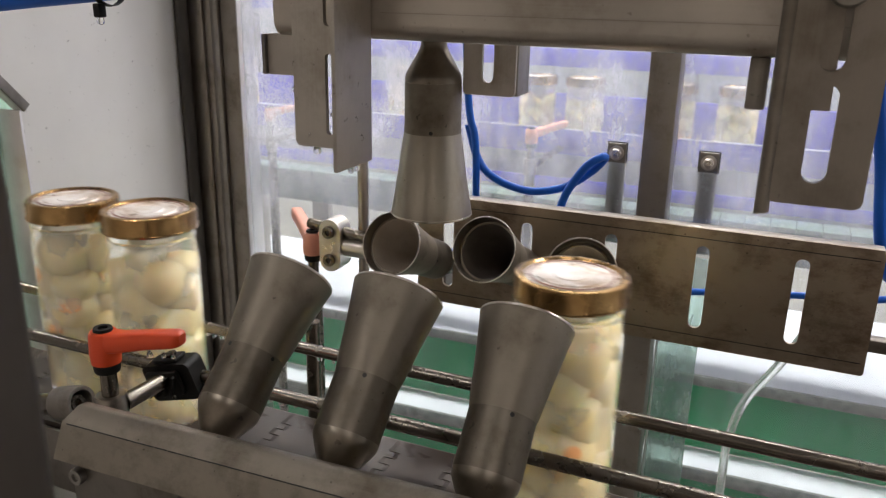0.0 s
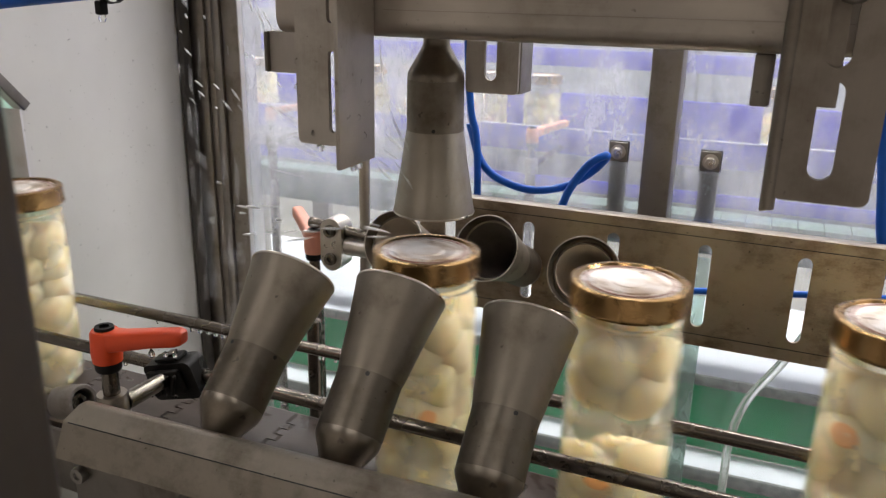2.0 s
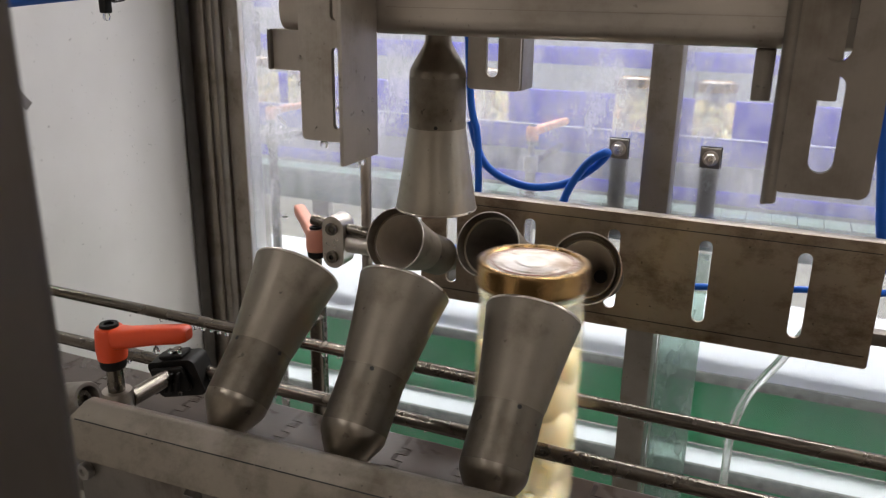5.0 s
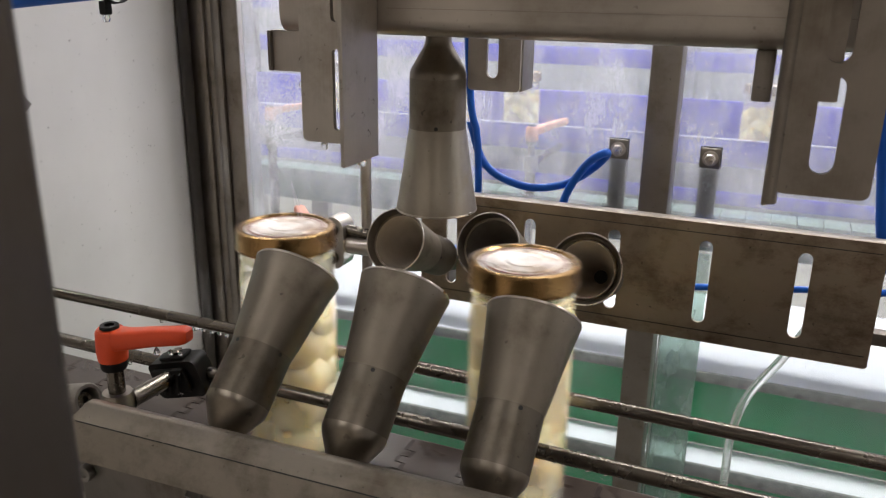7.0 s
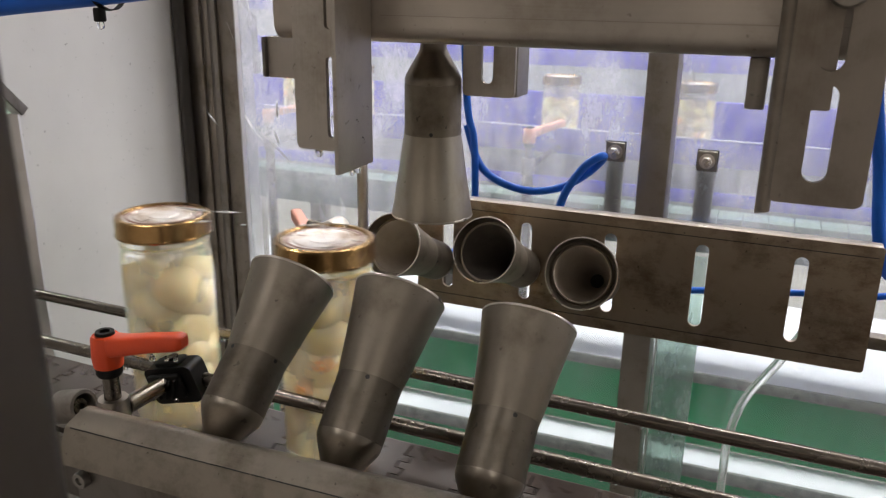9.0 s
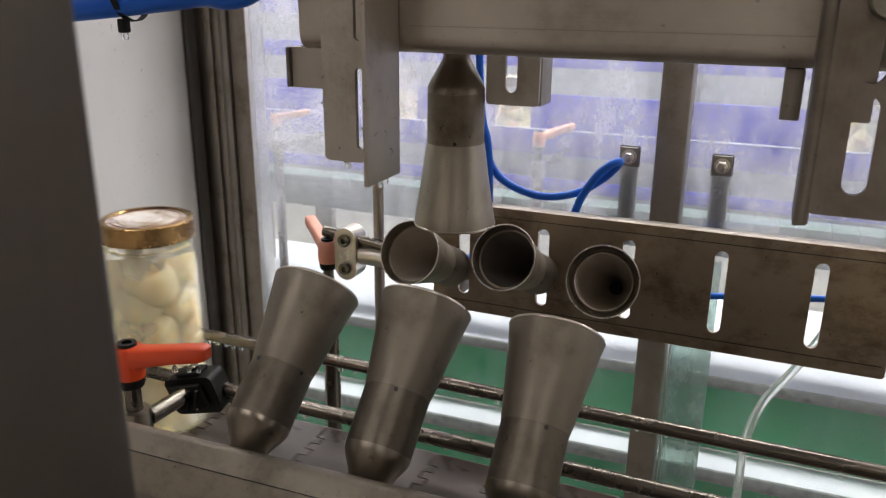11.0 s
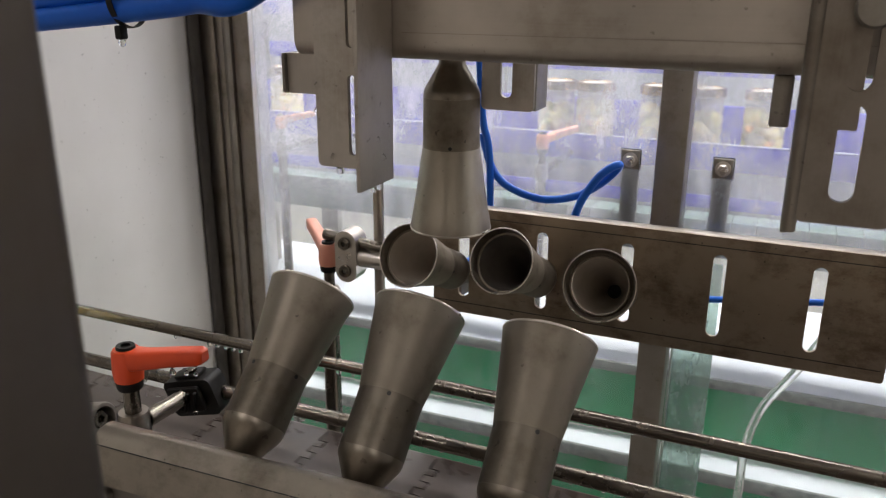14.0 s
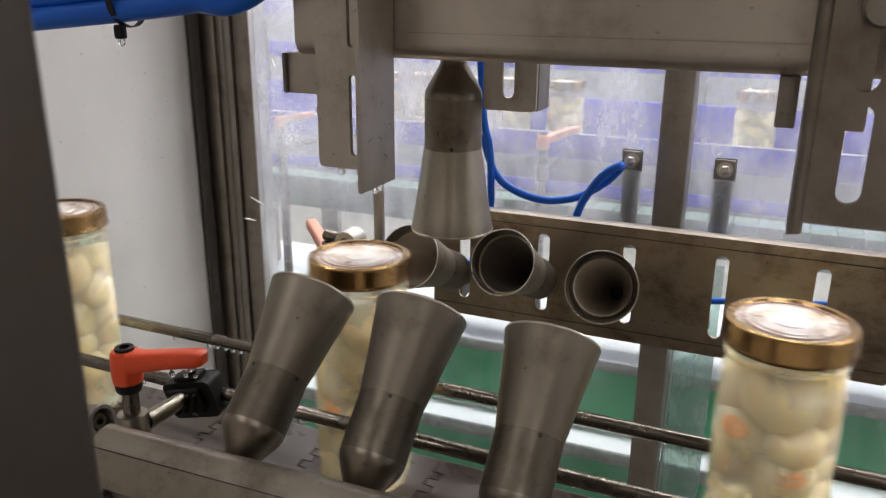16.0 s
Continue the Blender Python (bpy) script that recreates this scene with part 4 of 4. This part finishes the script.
def far_line():
    t = thing("far_conveyor", "far conveyor with violet-blue guide strips and pale slats", "conveyor")
    part("back_strip", box(-3.4, 3.4, 1.055, 1.065, 0.082, 0.152, 0.002), BLUE_RAIL, t)
    part("front_strip", box(-3.4, 3.4, 0.935, 0.945, 0.057, 0.1025, 0.002), BLUE_RAIL, t)
    part("strip_edge", box(-3.4, 3.4, 0.9345, 0.9455, 0.1026, 0.1034, 0.0003), PALE_EDGE, t, "white upper edge of the guide strip")
    part("side_plate", box(-3.4, 3.4, 0.946, 0.950, -0.03, 0.0565, 0.002), WHITE, t)
    part("lower_strip", box(-3.4, 3.4, 0.906, 0.909, -0.002, 0.0205, 0.001), BLUE_RAIL, t)
    part("bed", box(-3.4, 3.4, 0.952, 1.052, -0.03, 0.008, 0.002), WHITE, t)
    part("high_strip", box(-3.4, 3.4, 1.36, 1.37, 0.175, 0.215, 0.002), BLUE_RAIL, t)
    part("high_strip", box(-3.4, 3.4, 1.30, 1.31, 0.285, 0.32, 0.002), BLUE_RAIL, t)
    for x in (-3.2, -1.6, -0.95, 0.75, 1.6, 3.2):
        part("leg", box(x - 0.02, x + 0.02, 1.08, 1.12, FLOOR_Z, 0.28, 0.003), STEEL_V, t)
        part("bearer", box(x - 0.015, x + 0.015, 0.951, 1.36, -0.05, -0.031, 0.002), STEEL_V, t)
    s = thing("far_slat_ledge", "pale green plastic slats along the far conveyor", "conveyor belt")
    me = finish(box(-0.0187, 0.0187, 0.845, 0.898, -0.020, -0.006, 0.001), "slat", PALE_SLAT)
    for i in range(-34, 35):
        o = new("slat", me)
        o.parent = s
        o.matrix_basis = pose(i * 0.0385, 0, 0)
    part("ledge_side", box(-1.4, 1.4, 0.850, 0.892, -0.070, -0.0205, 0.002), PALE_SLAT, s)
    for x in (-1.2, 0.0, 1.2):
        part("bracket", box(x - 0.01, x + 0.01, 0.8925, 0.945, -0.07, -0.05), STEEL_V, s)
    # stepped tray of the next machine, set a little askew
    m = thing("stepped_base", "white stepped machine base with green panels", "machine base", pose(0, 0.878, 0, 0, 0, 1.6))
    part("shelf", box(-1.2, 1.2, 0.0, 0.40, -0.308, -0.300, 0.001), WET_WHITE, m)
    part("lip", box(-1.2, 1.2, -0.008, -0.0005, -0.318, -0.298, 0.002), GREY_LIP, m, "speckled grey lip")
    part("green_panel", box(-1.2, 1.2, 0.028, 0.034, -0.460, -0.3085, 0.001), GREEN, m, "green coated panel")
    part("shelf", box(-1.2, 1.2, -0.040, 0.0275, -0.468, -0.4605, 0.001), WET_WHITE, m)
    part("lip", box(-1.2, 1.2, -0.048, -0.0405, -0.484, -0.459, 0.002), GREY_LIP, m, "speckled grey lip")
    part("green_panel", box(-1.2, 1.2, 0.010, 0.016, FLOOR_Z, -0.4685, 0.001), GREEN, m, "green coated panel")
    b = thing("machine_cabinet", "tall pale machine cabinet beyond the far conveyor", "machine")
    part("panel", box(-3.4, 3.4, 1.62, 1.66, 0.02, 0.95, 0.004), WHITE, b)
    for x in (-3.3, -1.1, 1.1, 3.3):
        part("leg", box(x - 0.03, x + 0.03, 1.625, 1.655, FLOOR_Z, 0.02, 0.003), STEEL_V, b)
    for i in range(-6, 7):
        part("seam", box(i * 0.52 - 0.004, i * 0.52 + 0.004, 1.614, 1.6195, 0.03, 0.94), GREY_LIP, b)
    f = thing("window_frame_strip", "hazy wet plastic seal strip behind the window", "fixture")
    part("strip", box(0.104, 0.150, 0.462, 0.468, -0.62, 0.045, 0.002), SEAL, f)
    part("edge", box(0.1015, 0.1038, 0.455, 0.468, -0.62, 0.045, 0.0008), EDGE_STEEL, f, "bright strip edge")


far_line()
for hx, hy, hz, ht in ((-0.655, 0.752, 0.115, 12), (-0.158, 0.752, 0.118, 48), (0.40, 0.752, 0.120, 60)):
    h = clamp_handle(pose(hx, hy, hz), ht, PALE_RED, "clamp levers")
    part("stand", rod((0, 0, -0.0622), (0, 0, FLOOR_Z - hz if hx < 0.3 else -0.2), 0.0085, 16), ROD, h)
    part("cross_rod", rod((0, 0, -0.05), (0.0, 0.182, -0.05), 0.006, 14), ROD, h)

# ---- jars ----


def fruit_mesh(seed):
    rnd = random.Random(seed)
    bm = bmesh.new()
    bmesh.ops.create_icosphere(bm, subdivisions=3, radius=1)
    ph = [rnd.uniform(0, 6.28) for _ in range(4)]
    for v in bm.verts:
        c = v.co
        k = 1 + 0.05 * math.sin(2.5 * c.x + ph[0]) + 0.05 * math.sin(3 * c.y + ph[1]) + 0.04 * math.sin(4 * c.z + ph[2]) + 0.02 * math.sin(9 * c.x + 7 * c.y + ph[3])
        dent = max(0.0, c.z - 0.62)
        v.co = Vector((c.x * k, c.y * k, c.z * k * 0.98 - dent * 0.9))
    bmesh.ops.transform(bm, matrix=pose(0, 0, 0, rnd.uniform(0, 360), rnd.uniform(0, 360), rnd.uniform(0, 360)), verts=bm.verts)
    bmesh.ops.scale(bm, vec=(1.0, 1.0, 1.06), verts=bm.verts)
    return finish(bm, "fruit", FRUIT)


FRUITS = [fruit_mesh(i) for i in range(9)]
LID_PROFILE = [(0.0, 0.1812), (0.0110, 0.1812), (0.0118, 0.1805), (0.0130, 0.1805), (0.0138, 0.1811), (0.0215, 0.1811), (0.0222, 0.1803), (0.0238, 0.1803), (0.0246, 0.1809), (0.0298, 0.1806)]
RIM_PROFILE = [(0.0296, 0.1800), (0.0305, 0.1800), (0.0318, 0.1819), (0.0338, 0.1822), (0.0356, 0.1812), (0.0362, 0.1795), (0.0362, 0.1694), (0.0369, 0.1682), (0.0366, 0.1668), (0.0346, 0.1668), (0.0346, 0.1780), (0.0296, 0.1790), (0.0296, 0.1800)]
GLASS_PROFILE = [(0, 0.0025), (0.020, 0.0025), (0.0265, 0.0), (0.0300, 0.0006), (0.0338, 0.0042), (0.0349, 0.0100), (0.0349, 0.1380), (0.0344, 0.1480), (0.0332, 0.1545), (0.0325, 0.1572), (0.0328, 0.1582), (0.0340, 0.1590), (0.0342, 0.1600), (0.0338, 0.1608), (0.0322, 0.1615), (0.0322, 0.1785), (0, 0.1785)]
LID_ME = finish(lathe(LID_PROFILE, 56), "top_disc", LID_TOP)
RIM_ME = finish(lathe(RIM_PROFILE, 56), "lid", GOLD)
RING_ME = finish(lathe([(0.0262, 0.18085), (0.0262, 0.1812), (0.0278, 0.1812), (0.0278, 0.18080)], 56), "printed_ring", BROWN_PRINT)
BODY_ME = finish(lathe(GLASS_PROFILE, 56), "glass", SYRUP)
HEART_ME = finish(lathe([(0, 0.0012), (0.003, 0.0011), (0.0050, 0.0005), (0.0056, -0.001), (0, -0.001)], 16), "fruit_heart", FRUIT_OPEN)


def link_part(name, me, parent, m=None, label=""):
    ob = new(name, me)
    ob.parent = parent
    if m is not None:
        ob.matrix_basis = m
    if label:
        ob["label"] = label
    return ob


def jar(seed, label, layers, hearts=2):
    """A jar with its layers of fruit at the given heights."""
    rnd = random.Random(seed)
    t = thing("fruit_jar", label, "jar", pose(0, 0, BELT_Z), "jars on the chain")
    g = link_part("glass", BODY_ME, t, None, "clear glass full of pale syrup")
    g.visible_shadow = False
    lid = link_part("lid", RIM_ME, t, pose(0, 0, 0, 0, 0, rnd.uniform(0, 360)), "gold lacquered twist-off lid")
    link_part("top_disc", LID_ME, lid, None, "shiny wet silvery lid top")
    link_part("printed_ring", RING_ME, lid)
    turn, faces = rnd.uniform(0, 6), 0
    for z in layers:
        n = 4 if rnd.random() < 0.3 else 3
        spots = []
        for k in range(n):
            a = turn + 2 * math.pi * k / n + rnd.uniform(-0.2, 0.2)
            r = rnd.uniform(0.0158, 0.0175) if n == 4 else rnd.uniform(0.0168, 0.0192)
            d = 0.0318 - r - rnd.uniform(0.0, 0.002)
            spots.append((d * math.cos(a), d * math.sin(a), z + rnd.uniform(-0.004, 0.004), r))
        for x, y, zz, r in spots:
            m = Matrix.Translation((x, y, zz)) @ pose(0, 0, 0, 0, 0, rnd.uniform(0, 360)) @ Matrix.Scale(r, 4)
            link_part("fruit", rnd.choice(FRUITS), t, m)
            if faces < hearts and y < -0.006 and 0.05 < zz < 0.14:
                faces += 1
                out = Vector((x * 0.6 + 0.004, y, 0.004)).normalized()
                wide = Matrix.Diagonal((rnd.uniform(1.1, 1.7), rnd.uniform(0.9, 1.3), 1, 1))
                link_part("fruit_heart", HEART_ME, t, aim(Vector((x, y, zz)) + out * (r * 0.97), Vector((x, y, zz)) + out * 2) @ wide, "orange hollow of a stoned fruit")
        turn += 0.8
    return t


# the time at which each jar passes x = 0
JARS = [-0.331, 0.776, 1.027, 1.549, 2.009, 3.208, 3.602, 4.866, 6.778, 7.385, 9.272, 9.736, 11.798, 15.306, 16.229, 17.127]
JAR_SPEED = 0.306
# small slips of single jars on the wet chain: (seconds, metres ahead)
SLIPS = {
    0: [(0.0, -0.0021), (0.5, 0.0022)],
    1: [(0.0, 0.0009), (0.5, 0.0032), (1.0, 0.0013), (1.5, -0.0057)],
    2: [(0.0, 0.0016), (0.5, 0.0037), (1.0, 0.0043), (1.5, -0.0051), (2.0, -0.0053)],
    3: [(0.5, 0.005), (1.0, 0.0054), (1.5, -0.0053), (2.0, -0.0034), (2.5, -0.0024)],
    4: [(1.0, 0.007), (1.5, -0.0036), (2.0, -0.0018), (2.5, -0.0008), (3.0, -0.0013)],
    5: [(2.0, -0.0045), (2.5, -0.002), (3.0, 0.0001), (3.5, 0.0019), (4.0, 0.0052)],
    6: [(2.5, -0.0039), (3.0, -0.0032), (3.5, -0.0003), (4.0, -0.0018), (4.2, 0.0101)],
    7: [(4.0, -0.0078), (4.2, 0.0079)],
    8: [(6.3, 0.0078), (6.5, -0.003), (7.0, -0.0047), (7.5, -0.0004)],
    9: [(6.3, 0.0059), (6.5, -0.0027), (7.0, -0.0005), (7.5, -0.003), (8.0, 0.0001)],
    10: [(8.0, 0.0003), (8.5, 0.0004), (9.0, 0.0007), (9.2, -0.0014)],
    11: [(8.5, -0.0026), (9.0, 0.0013), (9.2, 0.0014)],
    12: [(11.3, -0.01), (12.0, 0.003), (12.5, 0.0078)],
    13: [(14.5, -0.0037), (15.0, -0.0), (15.5, -0.0001), (16.0, 0.0042)],
    14: [(15.5, -0.0002), (16.0, 0.0003)],
}
SIGHTS = ["gold-lidded glass jar of peeled white fruit on the chain", "wet gold-lidded jar packed with pale peeled fruit", "gold-lidded fruit jar with orange fruit hollows showing"]
SOURCE = [
    jar(11, SIGHTS[0], (0.022, 0.045, 0.068, 0.091, 0.114, 0.134), 1),
    jar(23, SIGHTS[1], (0.021, 0.043, 0.065, 0.087, 0.109, 0.127), 1),
    jar(37, SIGHTS[2], (0.022, 0.046, 0.069, 0.091, 0.114, 0.135), 3),
    jar(41, "gold-lidded fruit jar with a clear gap between its fruit", (0.018, 0.040, 0.055, 0.114, 0.134), 1),
    jar(58, "gold-lidded fruit jar with clear syrup above its fruit", (0.018, 0.041, 0.064, 0.087, 0.106), 2),
]
FILLING = [0, 1, 2, 3, 0, 2, 1, 4, 0, 4, 2, 1, 0, 2, 1, 0]
jars, used = [], set()
for kind in FILLING:
    jars.append(copy_thing(SOURCE[kind], pose(0, 0, BELT_Z)) if kind in used else SOURCE[kind])
    used.add(kind)

FAR = []
for i in range(20):
    ob = copy_thing(SOURCE[i % 3], pose(0, 1.0, 0.008))
    tagged(ob, "gold-lidded fruit jar standing on the far conveyor", "jar", "jars on the far line")
    FAR.append(ob)
FAR_X = [-0.224, -0.134, 0.029, 0.134, 0.558, 0.83, 0.970, 1.401, 1.642, 3.25, 2.244, 2.317, 2.433, 2.508, 2.610, 2.944, 3.05, -0.50, -0.62, -0.9]
FAR_SPEED = -0.175

# ---- water: hanging drops and spray ----


def drop_mesh(r, tail):
    return finish(lathe([(0, -r), (r * 0.7, -r * 0.72), (r, 0), (r * 0.75, r * 0.8), (r * 0.3, r * 1.5), (0, r * tail)], 12), "drop", WATER)


DROP = drop_mesh(0.0021, 1.9)
STREAK = [finish(lathe([(0, -0.006 * k), (0.0006, -0.004 * k), (0.0009, 0.001), (0.0006, 0.004 * k), (0, 0.006 * k)], 8), "drop", SPRAY) for k in (0.4, 0.9, 1.6)]


def hanging_drops():
    rnd = random.Random(5)
    spots = [(x, 0.0400, 0.0550 - 0.0070) for x in (-0.247, -0.238, -0.229, -0.221, -0.213, -0.285, -0.115, -0.102, 0.02)]
    spots += [(x, -0.0400, 0.0580 - 0.0070) for x in (-0.122, -0.108, -0.098, -0.245, -0.03, 0.055)]
    spots += [(x, -0.100 + 0.002, z) for x, z in ((-0.140, 0.1050), (-0.148, 0.1038), (-0.160, 0.1018))]
    spots += [(-0.006, -0.095, 0.243), (-0.0075, -0.086, 0.243), (-0.021, -0.1040, 0.2545), (-0.168, -0.101, 0.3165), (-0.183, -0.055, 0.0435), (-0.045, 0.335, 0.1275), (-0.16, 0.204, 0.075)]
    for k in range(26):  # beads along the undersides of both rods
        front = rnd.random() < 0.55
        spots.append((rnd.uniform(-0.30, 0.16), -0.0400 if front else 0.0400, (0.0580 if front else 0.0550) - 0.0058))
    small = set(spots[-26:])
    beads = [(-0.0105, -0.1062, 0.2740), (-0.0240, -0.1062, 0.2620), (-0.0330, -0.1062, 0.2860), (-0.0325, -0.1062, 0.2990), (-0.0050, -0.090, 0.2700), (-0.0050, -0.078, 0.2760), (-0.0050, -0.084, 0.2590)]
    for x, y, z in spots + beads:
        ob = new("water_drop", DROP)
        ob.matrix_basis = pose(x, y, z) @ Matrix.Scale(rnd.uniform(0.7, 1.15) * (0.6 if (x, y, z) in beads or (x, y, z) in small else 1.0), 4)
        tagged(ob, "clear water drop hanging from the wet steel", "water drop", "hanging drops")


hanging_drops()
spray = thing("water_spray", "fine water spray blown off the passing lids", "water spray", kind="stuff")
spray_drops = []
rs = random.Random(77)
SPRAY_COUNT = {1: 110, 2: 220, 3: 190, 4: 190, 5: 30, 6: 260, 8: 40, 9: 30, 10: 50, 11: 40, 13: 320, 14: 40}
for i, t0 in enumerate(JARS):
    for k in range(SPRAY_COUNT.get(i, 12)):
        start = t0 - rs.uniform(0.06, 0.42)
        if not 0.12 < start < 15.9:
            continue
        ob = new("drop", rs.choice(STREAK))
        ob.parent = spray
        s = rs.uniform(0.6, 1.5)
        spray_drops.append((ob, start, JAR_SPEED * (start + 0.04 - t0), rs.random(), rs.random(), rs.random(), s))


def motions():
    ends = (0.0, 0.1, 2.0, 4.0, 6.0, 8.0, 10.0, 12.0, 14.0, 15.9, 16.0)
    walk(belt, [(t, pose(BELT_SPEED * t, 0, 0)) for t in ends])
    for i, (ob, t0) in enumerate(zip(jars, JARS)):
        slip = SLIPS.get(i, [(t0, 0.0)])

        def place(t):
            s = JAR_SPEED * (t - t0)
            k = max(-0.45, min(0.45, s))
            return s - 0.115 * k * k - 0.021 * k ** 3 + float(np.interp(t, [q[0] for q in slip], [q[1] for q in slip]))
        near = [q[0] for q in slip] + [t0 - 1.6, t0 + 1.3]
        times = sorted(set(ends) | {q for q in near if 0.15 < q < 15.85})
        walk(ob, [(t, pose(place(t), 0, BELT_Z)) for t in times])
    for ob, x in zip(FAR, FAR_X):
        walk(ob, [(t, pose(x + FAR_SPEED * t, 1.0, 0.008)) for t in ends])
    inside = Vector((-0.0885, 0.219, 0.0815))
    for ob, start, x, a, b, c, s in spray_drops:
        p0 = inside
        p1 = Vector((x + 0.02 * (b - 0.5), 0.03 * (a - 0.5), 0.176))
        rise = radians(14 + 66 * c)
        fan = Vector((-math.cos(rise), 0.75 * (b + 0.05), math.sin(rise))).normalized()
        reach = (0.215 + p1.x) / max(0.05, -fan.x - 0.9 * fan.y)  # spent before the end panel
        reach = min(reach, 0.34) * (0.55 + 0.45 * a)
        if b < 0.17:  # a few splash forward over the near nozzles
            fan = Vector((-0.55, -0.75, 0.15 + 0.35 * c)).normalized()
            reach = 0.05 + 0.06 * a
        p2 = p1 + fan * reach * 0.55
        p3 = p1 + fan * reach - Vector((0, 0, 0.008))
        p4 = p3 + Vector((-0.02, 0.02, -0.13))
        p5 = Vector((max(-0.54, p4.x - 0.02), min(0.09, p4.y), -0.211))
        lean = (p3 - p1).to_track_quat("Z", "Y").to_matrix().to_4x4() @ Matrix.Scale(1.0, 4)
        at = lambda p: Matrix.Translation(p) @ lean
        rows = [(0.0, at(p0)), (start - 0.03, at(p0)), (start, at(p0)), (start + 0.03, at(p1)), (start + 0.10, at(p2)), (start + 0.19, at(p3)), (start + 0.34, at(p4))]
        rows = [r for r in rows if r[0] < 15.98]
        if start + 0.46 < 15.9:
            rows += [(start + 0.46, at(p5)), (start + 0.49, at(p5))]
        rows.append((16.0, rows[-1][1]))
        walk(ob, rows)


motions()
